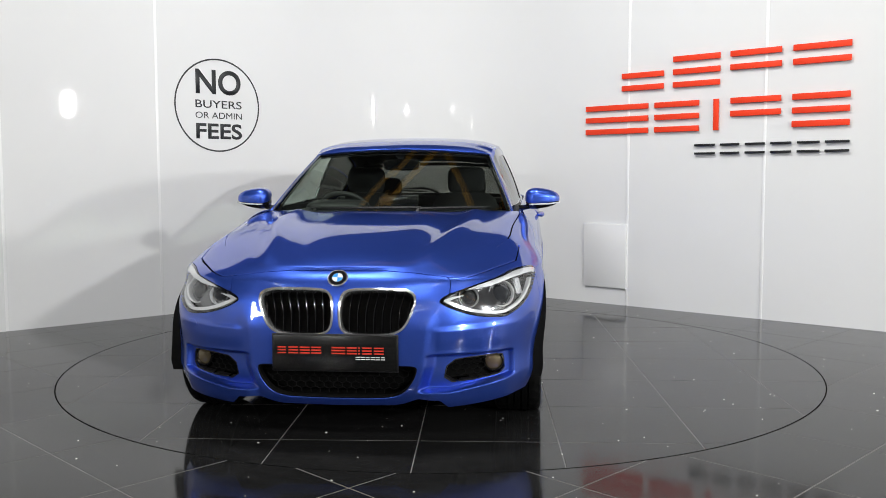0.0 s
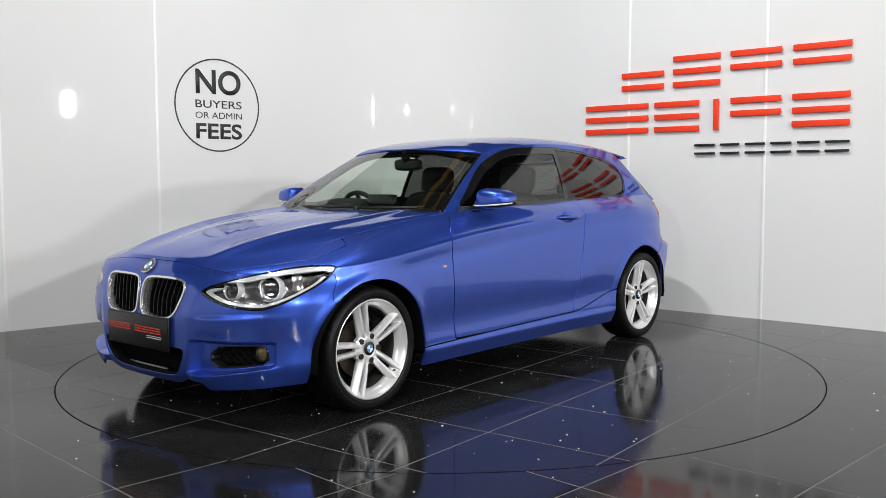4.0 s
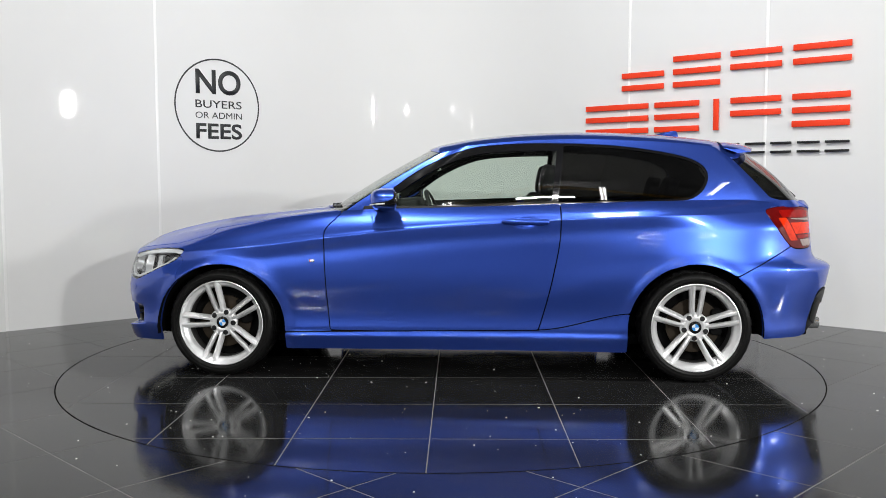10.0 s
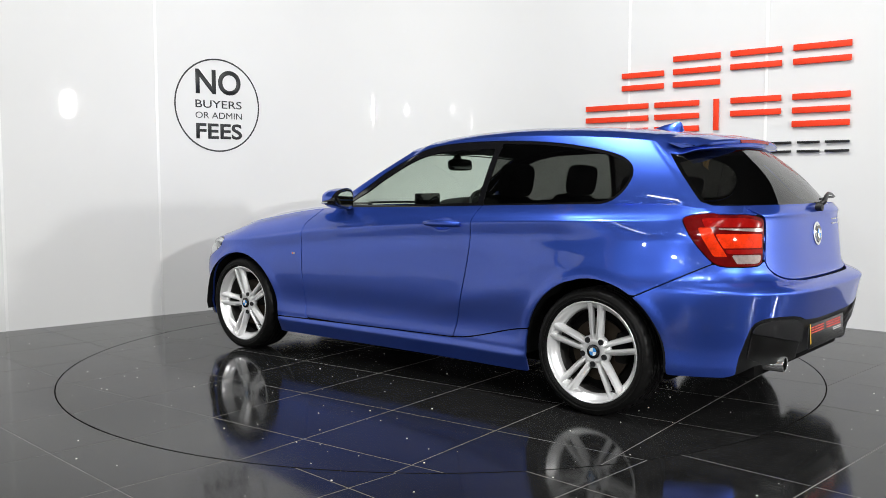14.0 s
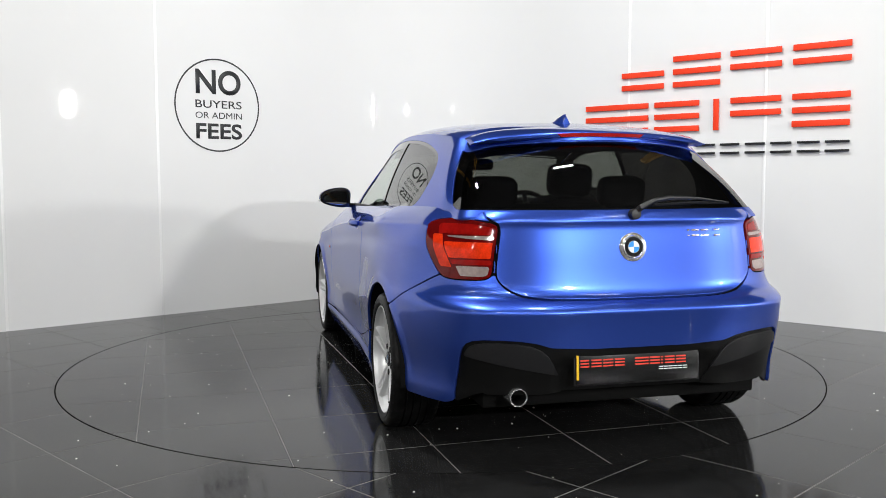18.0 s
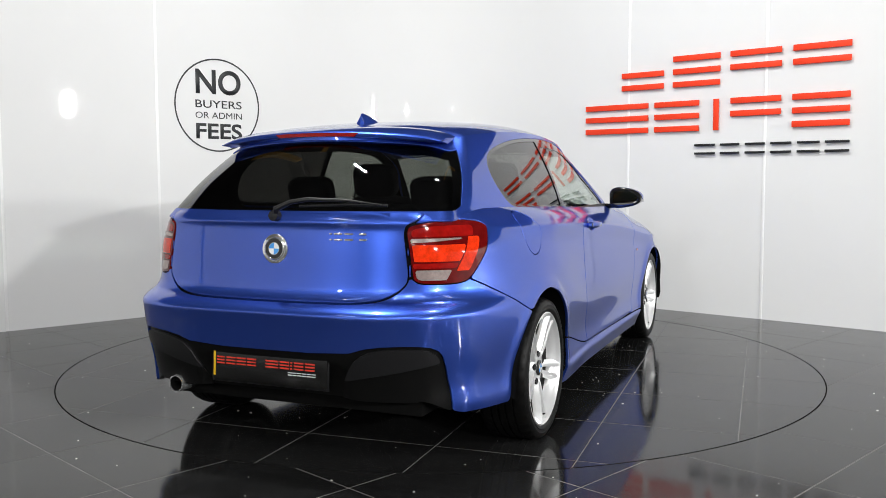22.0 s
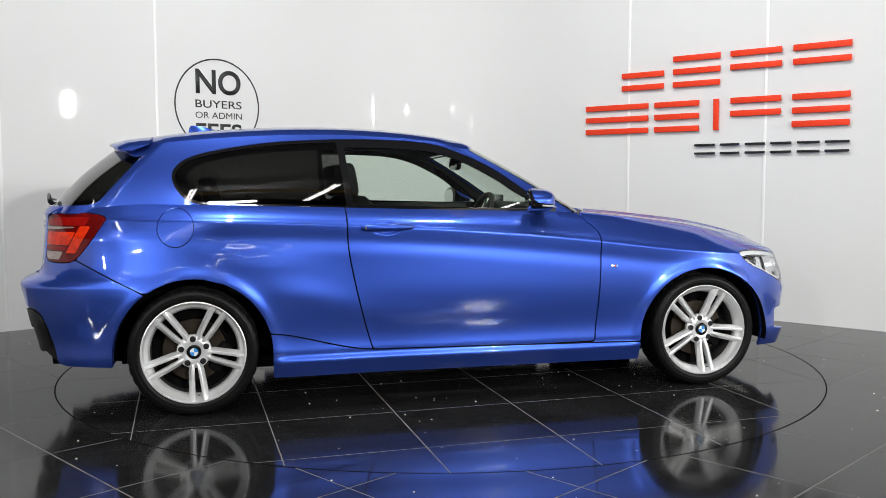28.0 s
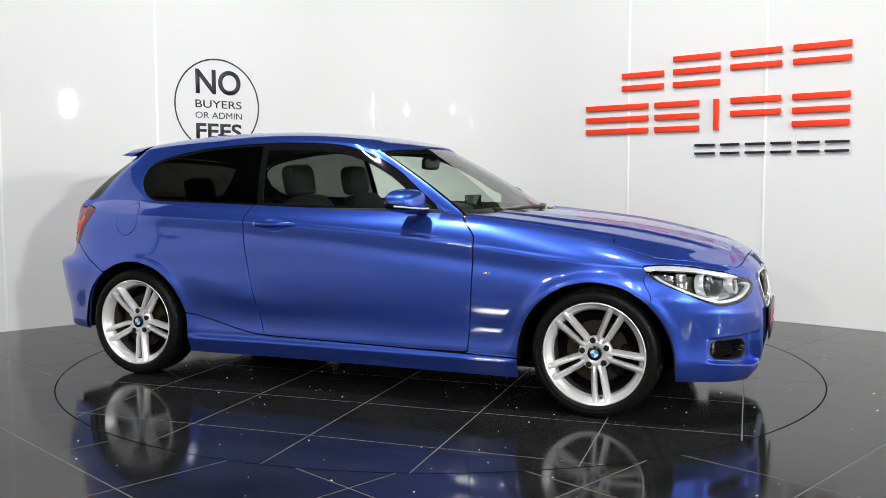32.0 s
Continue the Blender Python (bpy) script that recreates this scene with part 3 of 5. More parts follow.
CB, CU = lower_body()
CB[0, :, 1] = 0
CB[-1, :, 1] = 0
BODY = sheet(CB, CU)
if BODY.N[(NFB + 70) * NZ + 30][1] < 0:
    BODY.N *= -1
    BODY.faces = [f[::-1] for f in BODY.faces]
for k in (0, len(CB) - 1):
    BODY.N[k * NZ:(k + 1) * NZ, 1] = 0
L_TOTAL = CU[-1, 0, 0]
L_OF = CU[:, 0, 0]
REF = np.array([np.interp(0.6, CB[i, :, 2], CB[i, :, 0]) for i in range(len(CB))])
REFY = np.array([np.interp(0.6, CB[i, :, 2], CB[i, :, 1]) for i in range(len(CB))])


def l_at(x):
    """The way round the flank at which the body stands at x."""
    return float(np.interp(-x, -REF, L_OF))


def l_front(y):
    return math.copysign(float(np.interp(abs(y), REFY[:NFB], L_OF[:NFB])), y)


def l_rear(y):
    d = L_TOTAL - float(np.interp(abs(y), REFY[-NRB:][::-1], L_OF[-NRB:][::-1]))
    return L_TOTAL - math.copysign(d, y)


def l_side_at(x, z):
    """The way round the flank and tail at which the body stands at x, at the height z."""
    xs = np.array([np.interp(z, c[:, 2], c[:, 0]) for c in CB[NFB:]])
    return float(np.interp(-x, -xs, L_OF[NFB:]))


def l_rear_at(y, z):
    """The way round the tail at which the body stands at y, at the height z."""
    ys = np.array([np.interp(z, c[:, 2], c[:, 1]) for c in CB[-NRB:]])
    d = L_TOTAL - float(np.interp(abs(y), ys[::-1], L_OF[-NRB:][::-1]))
    return L_TOTAL - math.copysign(d, y)


def body_at(l, z):
    """The point and the outward normal of the body at (l, z)."""
    i = float(np.interp(l, L_OF, np.arange(len(L_OF))))
    i0 = min(int(i), len(L_OF) - 2)
    res = []
    for k in (i0, i0 + 1):
        col = CB[k]
        j = float(np.interp(z, col[:, 2], np.arange(NZ)))
        j0 = min(int(j), NZ - 2)
        f = j - j0
        nn = BODY.N.reshape(len(CB), NZ, 3)[k]
        res.append((col[j0] * (1 - f) + col[j0 + 1] * f, nn[j0] * (1 - f) + nn[j0 + 1] * f))
    f = i - i0
    p, n = res[0][0] * (1 - f) + res[1][0] * f, res[0][1] * (1 - f) + res[1][1] * f
    return Vector(p), Vector(n).normalized()


# greenhouse: windscreen, side glass and rear glass as one band, from the belt (0) to the roof rail (1)
RAIL = spline((0.2, 1.285), (0.05, 1.312), (-0.2, 1.342), (-0.6, 1.362), (-1.0, 1.355), (-1.4, 1.326), (-1.7, 1.288), (-1.9, 1.258))
BELT_Y = spline((0.7, 0.715), (0.3, 0.735), (-0.3, 0.748), (-0.9, 0.752), (-1.3, 0.738), (-1.7, 0.70), (-2.1, 0.64))
RAIL_Y = spline((0.2, 0.545), (-0.2, 0.572), (-0.7, 0.582), (-1.2, 0.568), (-1.6, 0.548), (-1.9, 0.53))
ROOF = spline((0.24, 1.312), (0.1, 1.352), (-0.1, 1.387), (-0.35, 1.412), (-0.65, 1.424), (-0.95, 1.420), (-1.3, 1.398), (-1.6, 1.362), (-1.9, 1.312))
SCREEN_X = spline((0.0, 0.83), (0.5, 0.53), (1.0, 0.205))
REAR_X = spline((-0.1, -2.095), (0.0, -2.074), (0.5, -1.953), (1.0, -1.775))
NH = 52


def glass_band():
    nf, ns, nr = 70, 190, 60
    h = np.linspace(-0.12, 1, NH)
    ya = 0.708 + (0.550 - 0.708) * h
    xa = SCREEN_X(h) - 0.175 * (1 - 0.40 * h)
    xc = REAR_X(h) + 0.16
    yc = 0.655 + (0.525 - 0.655) * h
    cols, tags = [], []
    for i in range(nf):
        t = i / (nf - 1)
        y = ya * t
        x = SCREEN_X(h) - (SCREEN_X(h) - xa) * t ** 2.1
        z0, z1 = 0.945 + 0.012 * t, 1.318 - 0.026 * t ** 2
        z = z0 + (z1 - z0) * (h + 0.06 * h * (1 - h))
        cols.append(np.stack([x, y, z], 1))
    for i in range(1, ns):
        t = i / ns
        x = xa + (xc - xa) * t
        yb = np.array([BELT_Y(q) for q in x]) - 0.012
        yr = np.array([RAIL_Y(q) for q in x])
        bulge = 0.028 * np.clip(h, 0, 1) * (1 - np.clip(h, 0, 1)) * 4
        y = yb + (yr - yb) * h + bulge * 0.55
        # meet the two ends
        s0, s1 = smooth(0.10, 0.0, t), smooth(0.92, 1.0, t)
        y = y * (1 - s0) * (1 - s1) + ya * s0 + yc * s1
        z0 = TOP(x) - 0.004
        z1 = RAIL(x)
        z = z0 + (z1 - z0) * h
        zf = (0.957 + (1.292 - 0.957) * (h + 0.06 * h * (1 - h)))
        zr_ = 1.005 + (1.272 - 1.005) * h
        z = z * (1 - s0) * (1 - s1) + zf * s0 + zr_ * s1
        cols.append(np.stack([x, y, z], 1))
    for i in range(nr):
        t = 1 - i / (nr - 1)
        y = yc * t
        x = REAR_X(h) + (xc - REAR_X(h)) * t ** 2.3
        z = 1.005 + (1.272 + 0.026 * (1 - t * t) - 1.005) * h
        cols.append(np.stack([x, y, z], 1))
    P = np.array(cols)
    # soften the pillars' corners
    for _ in range(14):
        Q = P.copy()
        for c in (nf, nf + ns - 1):
            for i in range(c - 7, c + 7):
                w = 0.5 * (1 - abs(i - c) / 8)
                Q[i] = (1 - w) * P[i] + w * 0.5 * (P[i - 1] + P[i + 1])
        P = Q
    P[0, :, 1] = 0
    P[-1, :, 1] = 0
    U = np.stack([P[:, :, 0], P[:, :, 2]], -1)
    return P, U, nf, ns


GP, GU, NF, NS = glass_band()
BAND = sheet(GP, GU)
if BAND.N[(NF + 80) * NH + 20][1] < 0:
    BAND.N *= -1
    BAND.faces = [f[::-1] for f in BAND.faces]
for k in (0, len(GP) - 1):
    BAND.N[k * NH:(k + 1) * NH, 1] = 0
STATION = np.repeat(np.arange(len(GP)), NH)
LEVEL = np.tile(np.linspace(-0.12, 1, NH), len(GP))
IN_SIDE = (STATION > NF - 12) & (STATION < NF + NS + 11)


def roof_sheet():
    """The roof over the upper edge of the glass band."""
    nt = 34
    edge = GP[:, -1]
    t = np.linspace(0, 1, nt)
    cols = []
    for q in edge:
        x = np.full(nt, q[0])
        y = q[1] * t
        zc = float(ROOF(q[0]))
        z = zc - (zc - q[2]) * (0.45 * t ** 2 + 0.55 * t ** 7)
        cols.append(np.stack([x, y, z], 1))
    P = np.array(cols)
    return P


RP = roof_sheet()
ROOF_S = sheet(RP, np.stack([RP[:, :, 0], RP[:, :, 1]], -1))
if ROOF_S.N[len(ROOF_S.N) // 2][2] < 0:
    ROOF_S.N *= -1
    ROOF_S.faces = [f[::-1] for f in ROOF_S.faces]

HOOD_Z = spline((2.0, 0.745), (1.965, 0.762), (1.88, 0.796), (1.75, 0.832), (1.6, 0.866), (1.4, 0.902), (1.2, 0.927), (0.95, 0.951), (0.6, 0.975), (0.4, 0.985))


def hood_sheet():
    nt = 60
    last = int(np.argmin(np.abs(CB[:, -1, 0] - 0.52)))
    edge = CB[:last, -1]
    t = np.linspace(0, 1, nt)
    cols = []
    for q in edge:
        y = q[1] * t
        zc = max(float(HOOD_Z(q[0])), q[2])
        ridge_y = 0.50 - 0.14 * smooth(1.0, 2.0, q[0])
        fade = smooth(0.25, 0.6, q[1])
        ridge = (0.011 * np.exp(-((y - ridge_y) / 0.045) ** 2) - 0.006 * np.exp(-((y - ridge_y + 0.13) / 0.08) ** 2)) * fade
        z = zc - (zc - q[2]) * (0.65 * t ** 2.2 + 0.35 * t ** 6) + ridge * (1 - t ** 8)
        cols.append(np.stack([np.full(nt, q[0]), y, z], 1))
    return np.array(cols)


HP = hood_sheet()
HOOD_S = sheet(HP, np.stack([HP[:, :, 0], HP[:, :, 1]], -1))
if HOOD_S.N[len(HOOD_S.N) // 2][2] < 0:
    HOOD_S.N *= -1
    HOOD_S.faces = [f[::-1] for f in HOOD_S.faces]
for S_ in (HOOD_S, ROOF_S):
    mid = np.abs(S_.P[:, 1]) < 1e-6
    S_.N[mid, 1] = 0
    S_.N[mid] /= np.linalg.norm(S_.N[mid], axis=1)[:, None] + 1e-9

# one soft fold where the bonnet meets the nose and the wings
for i in range(len(HP)):
    a, b = BODY.N[i * NZ + NZ - 1], HOOD_S.N[i * 60 + 59]
    mean_n = (a + b) / (np.linalg.norm(a + b) + 1e-9)
    for k in range(6):
        w = 1 - k / 6
        for S_, j in ((BODY, i * NZ + NZ - 1 - k), (HOOD_S, i * 60 + 59 - k)):
            v = (1 - w) * S_.N[j] + w * mean_n
            S_.N[j] = v / (np.linalg.norm(v) + 1e-9)

# ---- the car: outlines on the body, as (way round, height) ----
GAP = 0.0037
BL, BZ = BODY.U[:, 0], BODY.U[:, 1]
BX = BODY.P[:, 0]


def on_side(pts, n=3):
    return chaikin([(l_at(x), z) for x, z in pts], n)


def on_front(pts, n=3):
    return chaikin([(l_front(y), z) for y, z in pts], n)


def on_rear(pts, n=3):
    return chaikin([(l_rear(y), z) for y, z in pts], n)


def dist(o):
    return sdf(o, BL, BZ)


arch = np.minimum(np.hypot(BX - ARCH_F[0], BZ - ARCH_F[1]) - ARCH_F[2], np.hypot(BX - ARCH_R[0], BZ - ARCH_R[1]) - ARCH_R[2])
# the arches are open at the foot
for cx0, cz0, r in (ARCH_F, ARCH_R):
    arch = np.minimum(arch, np.maximum(np.abs(BX - cx0) - np.where(BZ < cz0, r, 1e-3), BZ - cz0))

DOOR = on_side([(0.690, 0.271), (0.708, 0.275), (0.712, 0.295), (0.732, 0.55), (0.742, 0.80), (0.735, 0.86), (0.66, 0.925), (0.55, 1.1), (-0.3, 1.1), (-0.598, 1.1), (-0.602, 0.95), (-0.60, 0.80), (-0.575, 0.66), (-0.53, 0.46), (-0.484, 0.300), (-0.474, 0.281), (-0.44, 0.276), (0.1, 0.268)], 2)
d_door = dist(DOOR)
SILL_LINE = np.where(BX > -0.48, 0.262 + 0.02 * (0.94 - BX) / 1.42, 0.283 + 0.105 * smooth(-0.45, -1.05, BX) )
d_sill = np.maximum(BZ - SILL_LINE, np.maximum(BX - 1.02, -1.06 - BX))
HEADLAMP = chaikin([(l_front(0.405), 0.632), (l_front(0.56), 0.684), (l_front(0.70), 0.722), (l_at(1.80), 0.738), (l_at(1.68), 0.738), (l_at(1.655), 0.722), (l_at(1.70), 0.655), (l_at(1.78), 0.588), (l_at(1.85), 0.555), (l_front(0.70), 0.541), (l_front(0.58), 0.556), (l_front(0.47), 0.594)], 2)
d_head = dist(HEADLAMP)
TAILLAMP = chaikin([(l_rear_at(y, z), z) for y, z in ((0.538, 0.935), (0.544, 0.956), (0.60, 0.971), (0.68, 0.979))] + [(l_side_at(x, z), z) for x, z in ((-1.89, 0.980), (-1.79, 0.972), (-1.738, 0.958), (-1.750, 0.93), (-1.815, 0.835), (-1.875, 0.762))] + [(l_rear_at(y, z), z) for y, z in ((0.72, 0.738), (0.62, 0.737), (0.574, 0.745), (0.565, 0.775), (0.552, 0.86))], 2)
d_tail = dist(TAILLAMP)
KIDNEY = on_front([(0.016, 0.60), (0.018, 0.640), (0.034, 0.664), (0.08, 0.671), (0.20, 0.672), (0.272, 0.669), (0.310, 0.655), (0.328, 0.622), (0.324, 0.58), (0.310, 0.54), (0.284, 0.505), (0.240, 0.486), (0.15, 0.481), (0.06, 0.486), (0.027, 0.505), (0.017, 0.54)], 3)
d_kid = dist(KIDNEY)
LOWER = on_front([(-0.2, 0.356), (0.30, 0.356), (0.352, 0.352), (0.356, 0.332), (0.338, 0.290), (0.304, 0.240), (0.262, 0.216), (0.19, 0.207), (-0.2, 0.205)], 2)
d_low = dist(LOWER)
FOG = chaikin([(l_front(0.452), 0.266), (l_front(0.478), 0.368), (l_front(0.60), 0.380), (l_front(0.700), 0.380), (l_front(0.714), 0.368), (l_front(0.716), 0.294), (l_front(0.61), 0.276)], 1)
d_fog = dist(FOG)
# where the wing meets the bumper, and the tail its bumper
lamp_mid = 0.640 + 0.055 * (BL - l_front(0.405)) / (l_at(1.66) - l_front(0.405))
wing_line = np.where(BZ > lamp_mid, l_front(0.46), l_at(1.668) + 0.67 * (0.70 - BZ))
d_front_b = BL - wing_line
GATE = chaikin([(l_rear_at(y, min(z, 1.0)), z) for y, z in ((-0.2, 1.08), (0.590, 1.08), (0.583, 1.00), (0.550, 0.965), (0.528, 0.945), (0.541, 0.86), (0.554, 0.775), (0.548, 0.735), (0.51, 0.697), (0.43, 0.669), (0.2, 0.664), (-0.2, 0.664))], 2)
d_gate = dist(GATE)
rear_cut = 0.56 + 0.20 * np.clip((-1.50 - BX) / 0.40, 0, 1.0)
d_rear_b = np.maximum(np.maximum(BZ - rear_cut, l_at(-1.44) - BL), -d_gate)
DIFF = on_rear([(0.70, 0.15), (0.715, 0.30), (0.70, 0.46), (0.675, 0.508), (0.60, 0.520), (0.45, 0.512), (0.34, 0.476), (-0.2, 0.474), (-0.2, 0.17)], 1)
d_diff = dist(DIFF)
FUEL = chaikin([(l_at(-1.46 + 0.098 * math.cos(a)), 0.905 + 0.094 * math.sin(a)) for a in np.linspace(0, 2 * math.pi, 24, endpoint=False)], 1)
d_fuel = dist(FUEL)
# the bumper's foot: cut up between the skirt's corners
FOOT_L = [l_front(y) for y in (0.0, 0.26, 0.30, 0.36, 0.455, 0.498, 0.60, 0.76)] + [l_at(1.72)]
foot_front = np.interp(BL, FOOT_L, (0.174, 0.178, 0.186, 0.208, 0.202, 0.168, 0.176, 0.190, 0.196))
d_foot = np.where(BL < l_at(1.5), foot_front, np.where(BL > l_at(-1.6), 0.245 + 0.065 * smooth(l_rear(0.75), l_rear(0.6), BL), 0.163)) - BZ
# just under the bonnet's edge
LID_L = [l_front(y) for y in (0.0, 0.23, 0.34, 0.52, 0.70)] + [l_at(1.75), l_at(1.66), l_at(1.56), l_at(1.50)]
lid = np.interp(BL, LID_L, (0.744, 0.744, 0.737, 0.712, 0.742, 0.762, 0.790, 0.817, 2.0))
d_lid = np.where(BX > 0.6, BZ - np.minimum(lid, np.repeat(CB[:, -1, 2], NZ)) + 0.0024, -1.0)
d_lid_up = np.maximum(lid + 0.0012 - BZ, BL - l_at(1.52))



def cut(*ds):
    """Keeps what is inside all of the given distances."""
    return np.maximum.reduce(ds)


def build_body(car):
    """The painted panels, split along their shut lines."""
    g_ = GAP
    bumper = cut(d_front_b + 0.0016, -arch, -d_head + 0.0014, -d_kid + 0.001, -d_low, -d_fog, d_foot, d_lid)
    panel("front_bumper", BODY.clip(bumper).both(), PAINT, car)
    rear = cut(d_rear_b + g_, -arch, -d_tail + g_, -d_diff + 0.001, d_foot)
    panel("rear_bumper", BODY.clip(rear).both(), PAINT, car)
    gate = cut(d_gate + g_, -d_tail + g_, BZ - 1.004)
    panel("tailgate", BODY.clip(gate).both(), PAINT, car)
    wing = BODY.clip(cut(-d_front_b + 0.0016, -arch, -d_door + g_, -d_sill + g_, -d_head + 0.0014, BL - l_at(0.45), d_foot, d_lid))
    door = BODY.clip(cut(d_door + g_, -d_sill + g_))
    quarter = BODY.clip(cut(-d_door + g_, -arch, -d_sill + g_, -d_rear_b + g_, -d_gate + g_, -d_tail + g_, l_at(-0.3) - BL))
    flap = BODY.clip(d_fuel + 0.0022)
    quarter_r = BODY.clip(cut(-d_door + g_, -arch, -d_sill + g_, -d_rear_b + g_, -d_gate + g_, -d_tail + g_, l_at(-0.3) - BL, -d_fuel + 0.0022))
    sill = BODY.clip(cut(d_sill + g_, -arch, d_foot))
    doors = []
    for s in (1, -1):
        f = (lambda q: q) if s > 0 else (lambda q: q.mirrored())
        panel("front_wing", f(wing), PAINT, car)
        doors.append(panel("door", f(door), PAINT, car))
        panel("rear_quarter", f(quarter if s > 0 else quarter_r), PAINT, car)
        panel("side_skirt", f(sill), PAINT, car)
    panel("fuel_flap", flap.mirrored(), PAINT, car)
    # the dark shell behind the gaps and openings
    inner = BODY.clip(cut(0.012 - arch, d_foot + 0.012, -d_kid, -d_head, -d_tail - 0.02, -d_fog, -d_low, -d_diff)).pushed(-0.0135)
    panel("inner_shell", inner.both(), DARK_INSIDE, car, depth=0)
    # bonnet
    hx, hy = HOOD_S.P[:, 0], HOOD_S.P[:, 1]
    cowl = 0.872 - 0.180 * (np.abs(hy) / 0.68) ** 2.1
    t = np.tile(np.linspace(0, 1, 60), len(HP))
    rimline = np.vstack([CB[:len(HP), -1, :2], [[0.40, CB[len(HP) - 1, -1, 1]], [0.40, -0.5], [2.2, -0.5]]])
    d_rim = sdf(rimline, hx, hy)
    hood = HOOD_S.clip(cut(cowl - hx, np.where(hx > 1.56, -1.0, d_rim + 0.0026)))
    lip_strip = BODY.clip(cut(d_lid_up, -d_head + 0.0014))
    hood = hood.plus(lip_strip)
    # dark strip added under the bonnet's shut line so the gap reads as shade
    panel("bonnet_gap_strip", HOOD_S.clip(cut(-0.05 - d_rim, cowl - hx)).pushed(-0.014).both(), DARK_INSIDE, car, depth=0)
    panel("bonnet", hood.both(), PAINT, car)
    # scuttle under the wipers
    scut = HOOD_S.clip(cut(hx - cowl + 0.004, (t - 0.99) * 0.6, 0.52 - hx)).pushed(-0.014)
    panel("scuttle_panel", scut.both(), BLACK_PLASTIC, car)
    # roof, with the header and the rails
    rx = ROOF_S.P[:, 0]
    roof = ROOF_S.clip(-1.80 - rx)
    panel("roof", roof.both(), PAINT, car)
    # pillars and glass of the band
    gx, gz = BAND.P[:, 0], BAND.P[:, 2]
    DLO = chaikin([(0.545, 0.952), (0.37, 1.080), (0.225, 1.188), (0.05, 1.275), (-0.12, 1.326), (-0.36, 1.340), (-0.6, 1.342), (-0.95, 1.326), (-1.25, 1.280), (-1.40, 1.232), (-1.450, 1.16), (-1.415, 1.07), (-1.34, 1.012), (-1.2, 1.004), (-0.59, 0.986), (0.2, 0.962)], 2)
    d_dlo = np.where(IN_SIDE, sdf(DLO, gx, gz), 1.0)
    d_screen = np.where(STATION < NF + 8, np.maximum((STATION - (NF + 0.5)) * 0.01, LEVEL - 1.0), 1.0)
    slant = gx + 1.585 - (gz - 1.255) * 0.88
    d_rearw = np.where(STATION > NF + NS - 60, np.maximum(np.maximum(slant * 0.75, (LEVEL - 0.985 + 0.10 * smooth(-0.12, 0.0, slant)) * 0.28), (0.02 + 0.05 * smooth(-0.045, 0.0, slant) - LEVEL) * 0.28), 1.0)
    pillars = BAND.clip(cut(-d_dlo + 0.001, -d_screen + 0.001, -d_rearw + 0.001))
    panel("pillar_frame", pillars.both(), PAINT, car)
    # black surround inside the side opening
    split = gx + 0.568 + 0.115 * (gz - 0.99)
    d_f = np.maximum(d_dlo + 0.020 + 0.022 * smooth(0.99, 1.08, gz), -split + 0.016)
    d_r = np.maximum(d_dlo + 0.014, split + 0.020)
    trim = BAND.clip(cut(d_dlo, -d_f, -d_r)).pushed(-0.004)
    front_w, rear_w = BAND.clip(d_f - 0.004).pushed(-0.008), BAND.clip(d_r - 0.004).pushed(-0.008)
    for s in (1, -1):
        f = (lambda q: q) if s > 0 else (lambda q: q.mirrored())
        panel("window_trim", f(trim), BLACK_GLOSS, car, "gloss black window surround", depth=0.008)
        panel("side_window", f(front_w), CLEAR_GLASS, car, "lightly tinted door glass", depth=0)
        panel("rear_side_window", f(rear_w), PRIVACY, car, "dark privacy glass", depth=0)
    panel("windscreen", BAND.clip(d_screen).pushed(-0.004).both(), CLEAR_GLASS, car, "lightly tinted windscreen", depth=0)
    frit = BAND.clip(cut(d_screen, -(d_screen + 0.022))).pushed(-0.007)
    panel("windscreen_frit", frit.both(), BLACK_GLOSS, car, depth=0)
    panel("rear_window", BAND.clip(d_rearw).pushed(-0.004).both(), REAR_GLASS, car, "dark rear glass", depth=0)
    # linings: dark inside of the pillars and roof
    lin = BAND.clip(cut(-d_dlo + 0.004, -d_screen - 0.02, -d_rearw - 0.02)).pushed(-0.03)
    panel("pillar_lining", lin.both(), CABIN, car, depth=0)
    panel("headlining", ROOF_S.pushed(-0.035).both(), HEADLINING, car, depth=0)
    return doors


CAR = thing("hatchback_car", "metallic blue three-door hatchback parked on the turntable", "car")
DOORS = build_body(CAR)


